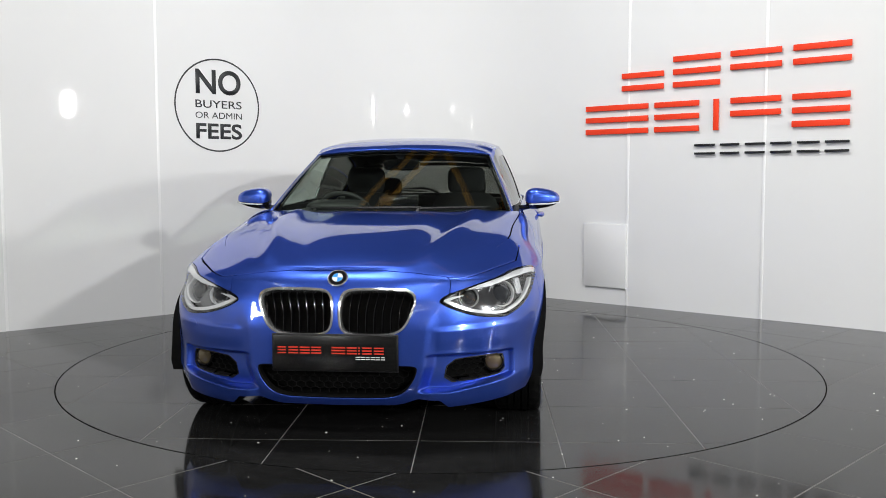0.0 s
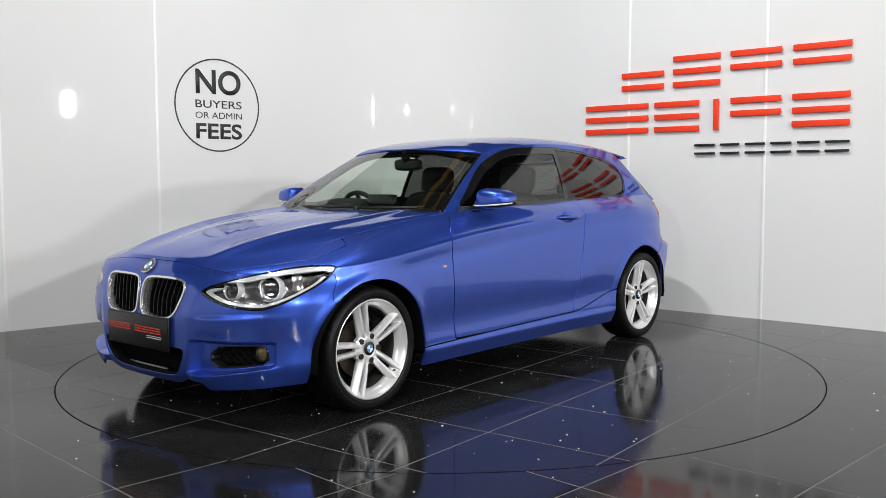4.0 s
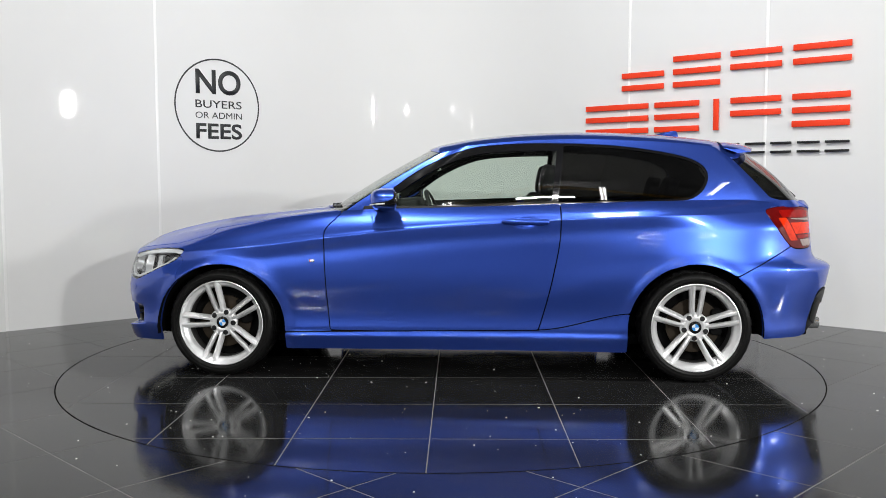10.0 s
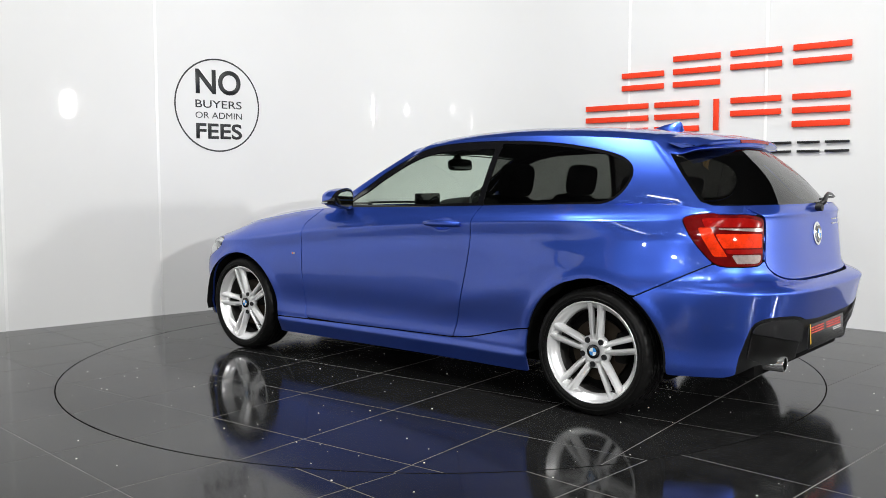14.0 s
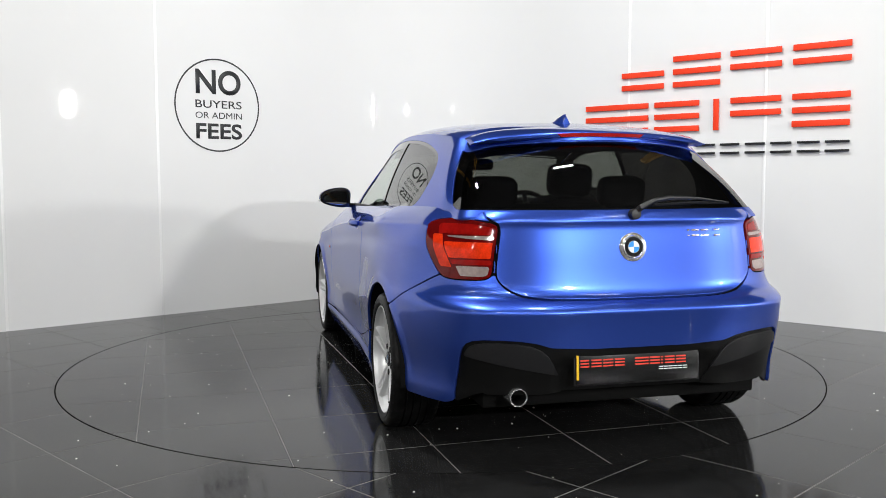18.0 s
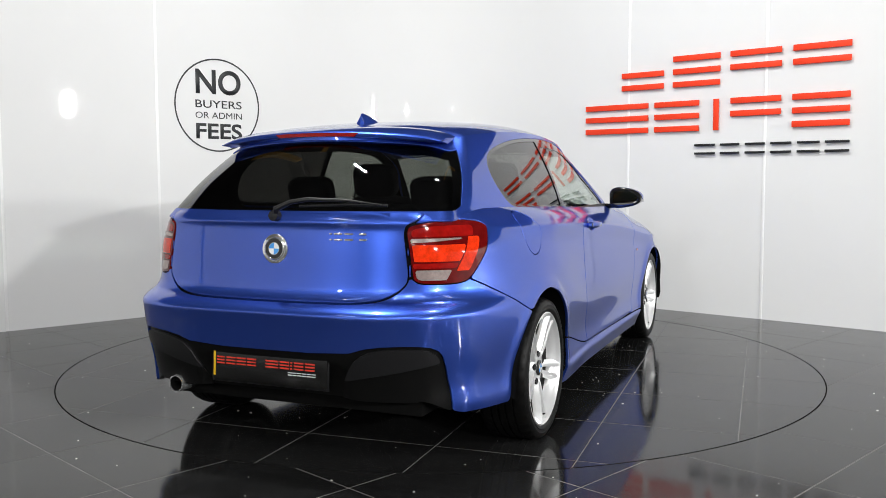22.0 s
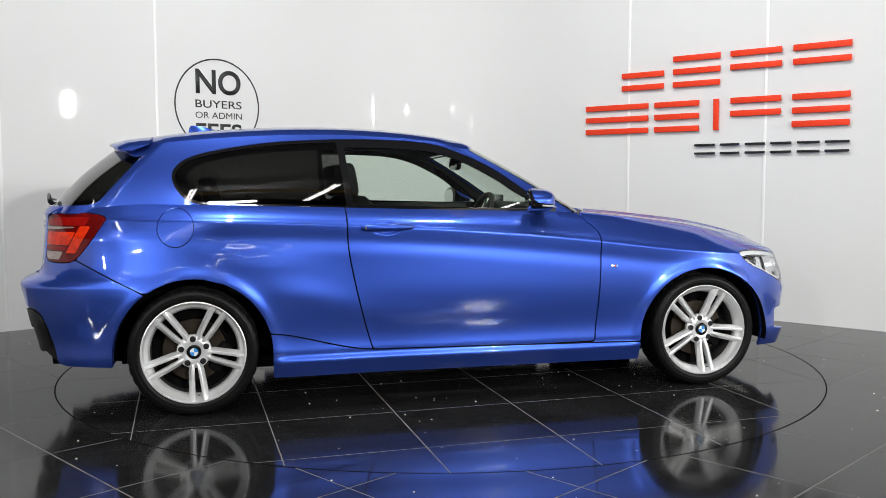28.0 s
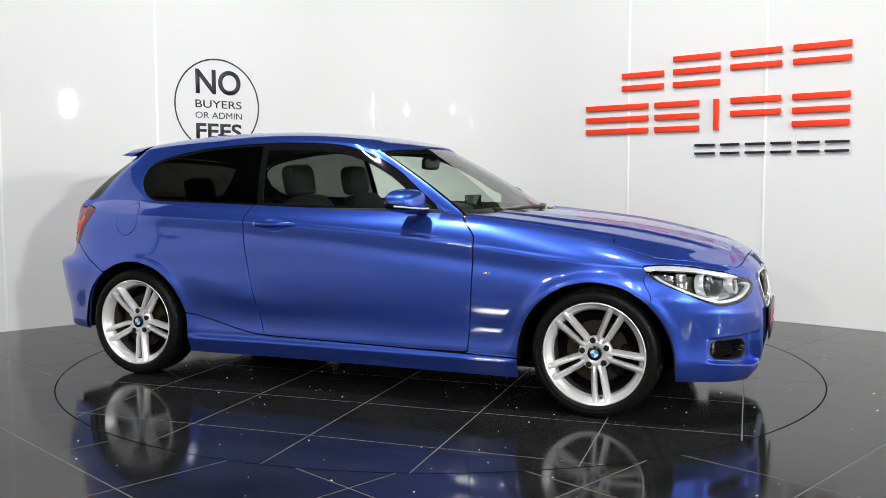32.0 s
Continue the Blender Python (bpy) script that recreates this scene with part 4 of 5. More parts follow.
# ---- the car: wheels ----
def build_wheel(parent, x, y, side, turn):
    """A wheel with double-spoke alloy rim; its outer face looks along +y before it is turned to its side."""
    w = new("wheel")
    w.parent = parent
    w.matrix_basis = pose(x, side * y, HUBS["f"][1], 0, 0, 0 if side > 0 else 180) @ pose(0, 0, 0, 0, turn, 0)
    R = 0.308
    prof = [(0.226, -0.098), (0.262, -0.106), (0.285, -0.108), (0.298, -0.100), (0.3045, -0.088)]
    for k in range(-2, 3):
        c = k * 0.033
        prof += [(0.3075, c - 0.0125), (0.3075, c + 0.0125)]
        if k < 2:
            prof += [(0.3005, c + 0.0135), (0.3005, c + 0.0195)]
    prof += [(0.3045, 0.088), (0.298, 0.100), (0.286, 0.1075), (0.277, 0.1095), (0.2755, 0.1082), (0.264, 0.1080), (0.2625, 0.1095), (0.256, 0.1085), (0.249, 0.104), (0.236, 0.095)]
    bm = bmesh.new()
    n = 140
    rings = []
    for r, h in prof:
        cutd = 0.0045 if (abs(h) > 0.05 and 0.3 < r < 0.3076) else 0
        rings.append([bm.verts.new(((r - (cutd if i % 4 == 0 else 0)) * math.cos(2 * math.pi * i / n), h, (r - (cutd if i % 4 == 0 else 0)) * math.sin(2 * math.pi * i / n))) for i in range(n)])
    for p, q in zip(rings, rings[1:]):
        for i in range(n):
            bm.faces.new((p[i], p[(i + 1) % n], q[(i + 1) % n], q[i]))
    bmesh.ops.recalc_face_normals(bm, faces=bm.faces)
    part("tyre", bm, RUBBER, w, "black low-profile tyre")
    part("rim", lathe([(0.2050, 0.045), (0.2100, 0.062), (0.2185, 0.074), (0.2290, 0.082), (0.2345, 0.090), (0.2372, 0.0995), (0.2420, 0.1045), (0.2465, 0.1025), (0.2470, 0.094), (0.240, 0.088)], 96), SILVER, w, "silver alloy rim with a stepped lip")
    part("barrel", lathe([(0.230, -0.095), (0.222, -0.09), (0.206, -0.06), (0.203, 0.03), (0.205, 0.046)], 96), BARREL, w, "inner barrel, its grey darkened for shade inside the wheel")
    # five pairs of spokes
    for k in range(5):
        for s in (-1, 1):
            bm = bmesh.new()
            # radius, inner edge, outer edge, face and back heights
            stations = ((0.040, 0.0036, 0.028, 0.066, 0.030), (0.065, 0.0046, 0.0305, 0.0745, 0.034), (0.095, 0.0080, 0.0365, 0.0800, 0.042), (0.135, 0.0108, 0.0405, 0.0845, 0.050), (0.190, 0.0138, 0.0450, 0.0905, 0.058), (0.226, 0.0158, 0.0485, 0.0955, 0.066), (0.2395, 0.0166, 0.0510, 0.0985, 0.075))
            rings = []
            for r, lo, hi, yf, yb in stations:
                # a bright flat beside the gap, a ridge, then a long slope to the outer side
                sec = [(lo, yb), (lo, yf - 0.006), (lo + 0.0025, yf - 0.0012), (lo + 0.36 * (hi - lo), yf), (lo + 0.52 * (hi - lo), yf - 0.0012), (hi - 0.003, yf - 0.017), (hi, yf - 0.022), (hi, yb)]
                rings.append([bm.verts.new((s * xx, yy, math.sqrt(max(r * r - xx * xx, 1e-4)) if r > 0.2 else r)) for xx, yy in sec])
            for p, q in zip(rings, rings[1:]):
                for i in range(len(p) - 1):
                    bm.faces.new((p[i], p[i + 1], q[i + 1], q[i]))
                bm.faces.new((p[-1], p[0], q[0], q[-1]))
            bm.faces.new(rings[0])
            bm.faces.new(rings[-1][::-1])
            bmesh.ops.recalc_face_normals(bm, faces=bm.faces)
            part("spoke", bm, SILVER, w, m=pose(0, 0, 0, 0, 72 * k, 0))
    part("hub", lathe([(0.0, 0.03), (0.060, 0.03), (0.082, 0.040), (0.082, 0.058), (0.074, 0.068), (0.056, 0.0725), (0.041, 0.0735), (0.037, 0.071), (0.0, 0.071)], 60), SILVER, w)
    # dark discs stand in for the shade in the bolt holes
    for k in range(5):
        part("bolt_hole_disc", lathe([(0.0, 0.060), (0.0142, 0.060), (0.0142, 0.0752), (0.0122, 0.0758), (0.0105, 0.0735), (0.0, 0.0735)], 16, m=pose(0.0615 * math.sin(radians(72 * k + 36)), 0, 0.0615 * math.cos(radians(72 * k + 36)))), BLACK_PLASTIC, w, "dark disc standing for a shaded wheel bolt hole")
    part("centre_cap", lathe([(0.0, 0.068), (0.034, 0.068), (0.034, 0.0775), (0.031, 0.079), (0.0, 0.0795)], 40), BLACK_GLOSS, w)
    for k in range(4):
        bm = bmesh.new()
        c = bm.verts.new((0, 0.0805, 0))
        arcp = [bm.verts.new((0.0195 * math.cos(radians(90 * k + 10 * i)), 0.0803, 0.0195 * math.sin(radians(90 * k + 10 * i)))) for i in range(10)]
        for a, b in zip(arcp, arcp[1:]):
            bm.faces.new((c, b, a))
        part("roundel_quarter", bm, BLUE_ROUNDEL if k % 2 else WHITE_ROUNDEL, w, m=pose(0, 0, 0, 0, -turn, 0))
    part("brake_disc", lathe([(0.06, -0.01), (0.150, -0.01), (0.150, 0.012), (0.075, 0.012), (0.07, 0.04), (0.03, 0.04)], 56), STEEL, w, "worn steel brake disc")
    part("caliper", box(0.07, 0.07, 0.15, -0.125, 0.005, 0.03, bevel=0.02), DARK_INSIDE, w)
    part("valve", tube([(0.0, 0.075, -0.214), (0.0, 0.098, -0.206)], 0.0035, 6), BLACK_PLASTIC, w, m=pose(0, 0, 0, 0, 36, 0))
    # dark drum added for the shade behind the spokes
    part("wheel_shade_drum", lathe([(0.0, -0.03), (0.21, -0.03), (0.21, -0.085), (0.0, -0.085)], 40), DARK_INSIDE, w)
    return w


build_wheel(CAR, HUBS["f"][0], 0.752, 1, 15)
build_wheel(CAR, HUBS["r"][0], 0.775, 1, -3)
build_wheel(CAR, HUBS["f"][0], 0.752, -1, -27)
build_wheel(CAR, HUBS["r"][0], 0.775, -1, -31)


def build_underside(car):
    part("undertray", box(0.55, 0.95, 0.08, 1.655, 0, 0.23, bevel=0.01), DARK_INSIDE, car)
    part("rear_undertray", box(0.5, 1.2, 0.1, -1.78, 0, 0.28, bevel=0.01), DARK_INSIDE, car)
    part("floor_pan", box(3.3, 1.3, 0.05, 0.0, 0, 0.20, bevel=0.015), DARK_INSIDE, car)
    for (cx0, cz0, r) in (ARCH_F, ARCH_R):
        for s in (1, -1):
            bm = bmesh.new()
            rows = []
            for i in range(29):
                a = math.pi * (i / 28) * 1.06 - 0.03 * math.pi
                c, sn = math.cos(a), math.sin(a)
                px, pz = cx0 + (r + 0.002) * c, cz0 + (r + 0.002) * sn
                lip_y = float(HALF(px) + side_offset(np.array([px]), np.array([max(pz, 0.2)]))[0]) - 0.007
                rows.append([bm.verts.new((px, s * yy, pz)) for yy in (lip_y, 0.52)])
            for p, q in zip(rows, rows[1:]):
                bm.faces.new((p[0], p[1], q[1], q[0]))
            shut = [row[1] for row in rows]
            foot = [bm.verts.new((q.co.x, s * 0.52, 0.2)) for q in (shut[-1], shut[0])]
            bm.faces.new(shut + foot)
            part("arch_liner", bm, DARK_INSIDE, car)


build_underside(CAR)


# ---- the car: lamps, grilles and fittings ----
def flip(bm):
    bm.transform(Matrix.Diagonal((1, -1, 1, 1)))
    bmesh.ops.reverse_faces(bm, faces=bm.faces)
    return bm


def sided(s, surf):
    return surf if s > 0 else surf.mirrored()


def face_pose(p, n, spin=0.0):
    """A pose at p whose y axis looks along n."""
    return Matrix.Translation(p) @ n.to_track_quat("Y", "Z").to_matrix().to_4x4() @ pose(0, 0, 0, 0, spin, 0)


def build_headlamp(car, s):
    mid = 0.640 + (BL - l_front(0.40)) / (l_at(1.6) - l_front(0.40)) * 0.06
    house = panel("headlight", sided(s, BODY.clip(d_head - 0.001).pushed(-0.05)), LAMP_GREY, car, "clear headlight with twin projectors and chrome brow", depth=0)
    rim = BODY.clip(cut(d_head + 0.0006, -(d_head + 0.0050))).pushed(0.0)
    panel("rim", sided(s, rim), BLACK_GLOSS, house, depth=0.052)
    brow = BODY.clip(cut(d_head + 0.0050, -(d_head + 0.026), mid + 0.014 - BZ)).pushed(-0.004)
    panel("brow", sided(s, brow), LAMP_SILVER, house, "bright silver brow", depth=0.03)
    strip = BODY.clip(cut(d_head + 0.013, -(d_head + 0.026), BZ - mid + 0.005, l_front(0.44) - BL)).pushed(-0.010)
    panel("light_strip", sided(s, strip), LAMP_SILVER, house, depth=0.02)
    for y, z, r in ((0.548, 0.634, 0.046), (0.690, 0.642, 0.061)):
        p, n = body_at(l_front(y), z)
        n = (n * 0.45 + Vector((1, 0, 0)) * 0.65).normalized()
        m = face_pose(p - n * 0.052, n)
        ring = lathe([(r * 0.83, -0.012), (r * 0.86, 0.016), (r * 0.94, 0.021), (r * 0.99, 0.012), (r * 1.01, -0.02)], 40, m=m)
        part("halo_ring", ring if s > 0 else flip(ring), LAMP_SILVER, house, "white ring round the projector")
        ball = lathe([(r * 0.84, -0.01), (r * 0.66, -0.004), (r * 0.62, 0.008), (r * 0.5, 0.016), (r * 0.3, 0.021), (0.0, 0.023)], 36, m=m)
        part("projector", ball if s > 0 else flip(ball), PROJECTOR, house, "dark glass projector")
    p, n = body_at(l_at(1.80), 0.665)
    plate = box(0.05, 0.012, 0.075, bevel=0.005)
    plate.transform(face_pose(p - n * 0.032, n))
    part("reflector", plate if s > 0 else flip(plate), CHROME, house)
    panel("lens_cover", sided(s, BODY.clip(d_head + 0.0006).pushed(0.0004)), LENS, house, "clear plastic cover", depth=0)


def build_kidney(car, s):
    back = panel("kidney_grille", sided(s, BODY.clip(d_kid - 0.004).pushed(-0.055)), DARK_INSIDE, car, "black slatted grille with a chrome surround", depth=0)
    sur = BODY.clip(cut(d_kid - 0.0050, -(d_kid + 0.0035))).pushed(0.007)
    panel("surround", sided(s, sur), CHROME, back, "chrome surround", depth=0.05)
    for k in range(8):
        y = 0.058 + 0.0355 * k
        zs = [z for z in np.linspace(0.478, 0.69, 60) if sdf(KIDNEY, [l_front(y)], [z])[0] < -0.004]
        if len(zs) < 4:
            continue
        zz = np.linspace(min(zs), max(zs), 7)
        bm = bmesh.new()
        rows = []
        for z in zz:
            p, n = body_at(l_front(y), z)
            rows.append([bm.verts.new(p + Vector((dx, dy, 0))) for dx, dy in ((-0.024, -0.0022), (-0.019, -0.0010), (-0.019, 0.0010), (-0.024, 0.0022), (-0.05, 0.003), (-0.05, -0.003))])
        for a, b in zip(rows, rows[1:]):
            for i in range(6):
                bm.faces.new((a[i], a[(i + 1) % 6], b[(i + 1) % 6], b[i]))
        bmesh.ops.recalc_face_normals(bm, faces=bm.faces)
        part("slat", bm if s > 0 else flip(bm), BLACK_GLOSS, back)


def hex_mesh(inside, y0, y1, z0, z1, cell, push):
    """A honeycomb of thin bars on the nose."""
    bm = bmesh.new()
    rows = int((z1 - z0) / (cell * 0.75)) + 2
    cols = int((y1 - y0) / cell) + 2
    seen = set()
    for r in range(rows):
        for c in range(cols):
            cy0, cz0 = y0 + cell * (c + 0.5 * (r % 2)), z0 + r * cell * 0.62
            pts = [(cy0 + 0.5 * cell * sx, cz0 + 0.36 * cell * sz) for sx, sz in ((0, 1.15), (1, 0.55), (1, -0.55), (0, -1.15), (-1, -0.55), (-1, 0.55))]
            for a, b in zip(pts, pts[1:] + pts[:1]):
                key = (round((a[0] + b[0]) / 2, 3), round((a[1] + b[1]) / 2, 3))
                if key in seen or not (inside(*a) and inside(*b)):
                    continue
                seen.add(key)
                q = []
                for y, z in (a, b):
                    p, n = body_at(l_front(abs(y)), z)
                    q.append(Vector((p.x, math.copysign(p.y, y), p.z)) - Vector((push, 0, 0)))
                tube(q, 0.0026, 4, bm, cap=False)
    return bm


def build_front(car):
    back = panel("lower_grille", BODY.clip(d_low - 0.004).pushed(-0.07).both(), DARK_INSIDE, car, "black honeycomb air intake", depth=0)
    rim = BODY.clip(cut(d_low, -(d_low + 0.006))).pushed(-0.004)
    panel("intake_edge", rim.both(), MESH_BLACK, back, depth=0.05, into=(-1, 0, 0))
    part("honeycomb", hex_mesh(lambda y, z: sdf(LOWER, [l_front(abs(y))], [z])[0] < -0.012 and z < 0.345, -0.34, 0.34, 0.208, 0.345, 0.042, 0.045), MESH_BLACK, back)
    for s in (1, -1):
        b2 = panel("fog_intake", sided(s, BODY.clip(d_fog - 0.003).pushed(-0.06)), DARK_INSIDE, car, "recessed intake with a fog lamp", depth=0)
        rim = BODY.clip(cut(d_fog, -(d_fog + 0.005)))
        panel("intake_edge", sided(s, rim), BLACK_PLASTIC, b2, depth=0.056, into=(-1, 0, 0))
        hm = hex_mesh(lambda y, z: sdf(FOG, [l_front(abs(y))], [z])[0] < -0.010 and 0.480 < y < 0.635, 0.46, 0.68, 0.265, 0.38, 0.034, 0.042)
        part("honeycomb", hm if s > 0 else flip(hm), MESH_BLACK, b2)
        p, n = body_at(l_front(0.674), 0.342)
        n = (n * 0.3 + Vector((1, 0, 0)) * 0.8).normalized()
        m = face_pose(p - n * 0.04, n)
        ring = lathe([(0.046, -0.02), (0.046, 0.012), (0.040, 0.018), (0.036, 0.008)], 32, m=m)
        part("fog_lamp_bezel", ring if s > 0 else flip(ring), BLACK_GLOSS, b2)
        gl = lathe([(0.037, 0.006), (0.028, 0.014), (0.0, 0.018)], 32, m=m)
        part("fog_lamp", gl if s > 0 else flip(gl), FOG_GLASS, b2, "round amber-tinted fog lamp")
        # tow-eye or washer cover on the bumper
        W = on_front([(0.655, 0.482), (0.715, 0.482), (0.715, 0.520), (0.655, 0.520)], 1)
        dw = dist(W)
        panel("washer_cover", sided(s, BODY.clip(dw + 0.001).pushed(0.0016)), PAINT, car, depth=0.004)
    build_roundel(car, body_at(0.0, 0.712), 0.040)
    # plate
    p, n = body_at(0.0, 0.41)
    build_plate(car, pose(p.x + 0.012, 0, 0.41, 0, 0, 90), 0.525, 0.148, False)


def build_roundel(car, at, r):
    p, n = at
    n = Vector((n.x, 0, n.z)).normalized()
    m = face_pose(Vector((p.x, 0, p.z)) + n * 0.001, n)
    disc = part("roundel", lathe([(r, 0.0), (r, 0.006), (r * 0.97, 0.0085), (0.0, 0.009)], 48, m=m), BLACK_GLOSS, car, "round black badge with a quartered blue and white centre")
    part("ring", lathe([(r * 1.0, 0.0), (r * 1.09, 0.002), (r * 1.09, 0.007), (r * 1.0, 0.0095), (r * 0.95, 0.0085)], 48, m=m), CHROME, disc, "chrome ring")
    part("inner_ring", lathe([(r * 0.60, 0.008), (r * 0.60, 0.0102), (r * 0.56, 0.0102), (r * 0.56, 0.008)], 40, m=m), CHROME, disc)
    for k in range(4):
        bm = bmesh.new()
        c = bm.verts.new(m @ Vector((0, 0.0105, 0)))
        arcp = [bm.verts.new(m @ Vector((r * 0.56 * math.cos(radians(90 * k + 10 * i)), 0.0104, r * 0.56 * math.sin(radians(90 * k + 10 * i))))) for i in range(10)]
        for a, b in zip(arcp, arcp[1:]):
            bm.faces.new((c, b, a))
        part("quarter", bm, BLUE_ROUNDEL if k % 2 == 0 else WHITE_ROUNDEL, disc)


def build_plate(car, m, w, h, yellow):
    """A black dealer's plate; its wording is kept as plain bars. It is seen along its own -y."""
    name = "rear_plate" if yellow else "front_plate"
    board = part(name, box(w, 0.008, h, bevel=0.003), PLATE_BLACK, car, "black plate with red and white bars", m=m)
    edge = box(w + 0.012, 0.006, h + 0.012, 0, 0.003, 0, bevel=0.003)
    part("plate_holder", edge, BLACK_PLASTIC, board)
    k = w / 0.525
    for i, wd in enumerate((0.036, 0.042, 0.042, 0.042, 0, 0.058, 0.042, 0.008, 0.042, 0.042)):
        x = (-0.243, -0.197, -0.148, -0.099, 0, -0.013, 0.052, 0.100, 0.116, 0.166)[i] * k
        if wd:
            for z in (0.0108, -0.0012, -0.0132):
                part("red_bar", box(wd * k, 0.0014, 0.0056, x + wd * k / 2, -0.0045, z + 0.012), PLATE_RED, board)
    for i in range(6):
        for z in (0, -0.009):
            part("white_bar", box(0.0175, 0.0014, 0.0035, (0.098 + 0.0212 * i) * k, -0.0045, -0.016 + z), PLATE_WHITE, board)
    if yellow:
        part("yellow_edge", box(0.010, 0.002, h - 0.02, -w / 2 + 0.008, -0.004, 0.008), PLATE_YELLOW, board, "strip of the yellow plate beneath")


def build_tail(car):
    for s in (1, -1):
        lamp = panel("tail_light", sided(s, BODY.clip(d_tail + GAP * 0.5).pushed(0.001)), RED_DARK, car, "red tail light with orange and clear bands", depth=0.03)
        # the outboard light bar follows the lamp's slanted edge
        lean = BL - np.interp(BZ, (0.74, 0.98), (l_side_at(-1.935, 0.76), l_side_at(-1.805, 0.96)))
        areas = [("upper_band", RED_LENS, cut(d_tail + 0.016, 0.915 - BZ, BZ - 0.955, -lean), 0.0022),
                 ("clear_bar", CLEAR_LENS, cut(d_tail + 0.008, 0.893 - BZ + 0.012 * smooth(l_rear(0.56), l_rear(0.80), BL), BZ - 0.908, 0.055 - lean), 0.0040),
                 ("middle_band", ORANGE_LENS, cut(d_tail + 0.012, 0.822 - BZ, BZ - 0.884, 0.034 - lean), 0.0026),
                 ("outer_band", ORANGE_LENS, cut(d_tail + 0.010, 0.785 - BZ, BZ - 0.912, lean - 0.026, -lean - 0.034), 0.0026),
                 ("red_band", RED_LENS, cut(d_tail + 0.006, 0.797 - BZ, BZ - 0.815, 0.034 - lean), 0.0036),
                 ("lower_clear", CLEAR_LENS, cut(d_tail + 0.012, 0.752 - BZ, BZ - 0.790, 0.05 - lean), 0.0030)]
        for name, mt, g, up in areas:
            sf = BODY.clip(g)
            if len(sf.faces):
                panel(name, sided(s, sf.pushed(up)), mt, lamp, depth=0.003)
    # diffuser
    dif = panel("rear_diffuser", BODY.clip(cut(d_diff, d_foot - 0.01)).pushed(-0.012).both(), BLACK_GLOSS2, car, "black satin rear diffuser", depth=0.03, into=(1, 0, 0))
    for s in (1, -1):
        # outer fins, proud of the plate's bay, folded along their middle
        fin = dist(on_rear([(0.685, 0.29), (0.690, 0.45), (0.668, 0.492), (0.60, 0.505), (0.46, 0.497), (0.385, 0.462), (0.345, 0.395), (0.300, 0.315), (0.30, 0.29)], 1))
        fold = 0.395 + 0.20 * (L_TOTAL - BL - 0.45)
        panel("fin_upper", sided(s, BODY.clip(cut(fin, fold - BZ)).pushed(0.001)), BLACK_PLASTIC, dif, depth=0.016)
        panel("fin_lower", sided(s, BODY.clip(cut(fin + 0.004, BZ - fold + 0.004)).pushed(-0.006)), BLACK_GLOSS2, dif, depth=0.012)
    ex = part("exhaust_tip", lathe([(0.030, -0.012), (0.030, 0.0), (0.0315, 0.003), (0.0345, 0.003), (0.036, -0.003), (0.035, -0.17)], 40, axis="X", m=pose(-2.125, 0.482, 0.288, 0, 0, 180)), CHROME, car, "round chrome exhaust tip")
    part("exhaust_bore", lathe([(0.0299, -0.001), (0.0288, -0.012), (0.0288, -0.12), (0.0, -0.12)], 32, axis="X", m=pose(-2.125, 0.482, 0.288, 0, 0, 180)), DARK_INSIDE, ex)
    p, n = body_at(L_TOTAL, 0.405)
    build_plate(car, pose(p.x - 0.008, 0, 0.405, 0, 0, -90) @ pose(0, 0, 0, -3), 0.525, 0.140, True)
    build_roundel(car, body_at(L_TOTAL, 0.862), 0.041)
    p, n = body_at(L_TOTAL, 0.862)
    part("badge_dish", lathe([(0.046, 0.0005), (0.056, 0.0005), (0.058, 0.003), (0.054, 0.005), (0.046, 0.006)], 48, m=face_pose(Vector((p.x, 0, p.z)), Vector((n.x, 0, n.z)).normalized())), CHROME, car)
    # model badge as plain bars
    for i, (y, w) in enumerate(((-0.304, 0.010), (-0.336, 0.034), (-0.380, 0.036), (-0.436, 0.030))):
        for dz in (0.011, -0.011):
            p, n = body_at(l_rear(abs(y)), 0.914 + dz)
            b = box(w, 0.004, 0.0075, bevel=0.0012)
            b.transform(face_pose(Vector((p.x, -p.y, p.z)) + Vector((n.x, -n.y, n.z)) * 0.002, Vector((n.x, -n.y, n.z))))
            part("badge_bar", b, CHROME, car)
    # spoiler: carries the roof on past the glass and folds down at its ends
    bm = bmesh.new()
    rows = []
    for y in np.linspace(-0.540, 0.540, 61):
        q = abs(y) / 0.545
        edge_y = float(RAIL_Y(-1.6))
        k = min(abs(y) / edge_y, 1.0)
        top = [float(ROOF(x)) - (float(ROOF(x)) - float(RAIL(x))) * (0.45 * k ** 2 + 0.55 * k ** 7) for x in (-1.55, -1.62)]
        xt, zt = -1.788 + 0.086 * q ** 2.4, 1.335 - 0.032 * q ** 2 - 0.010 * q ** 8
        drop = 0.024 - 0.014 * smooth(0.78, 1.0, q)
        fold = 0.004 * smooth(0.88, 1.0, q)
        sec = [(-1.55, top[0] - 0.003), (-1.60, top[1] + 0.004 - fold), ((xt - 1.60) / 2, (zt + top[1]) / 2 + 0.006 - fold), (xt + 0.022, zt + 0.001 - fold), (xt + 0.006, zt - 0.003 - fold), (xt, zt - 0.010), (xt + 0.003, zt - drop + 0.004), (xt + 0.012, zt - drop), (xt + 0.06, zt - drop - 0.004), (-1.60 - 0.04 * q ** 4, zt - drop - 0.008)]
        rows.append([bm.verts.new((x, y, z)) for x, z in sec])
    for a, b in zip(rows, rows[1:]):
        for i in range(len(a) - 1):
            bm.faces.new((a[i], a[i + 1], b[i + 1], b[i]))
    bm.faces.new(rows[0])
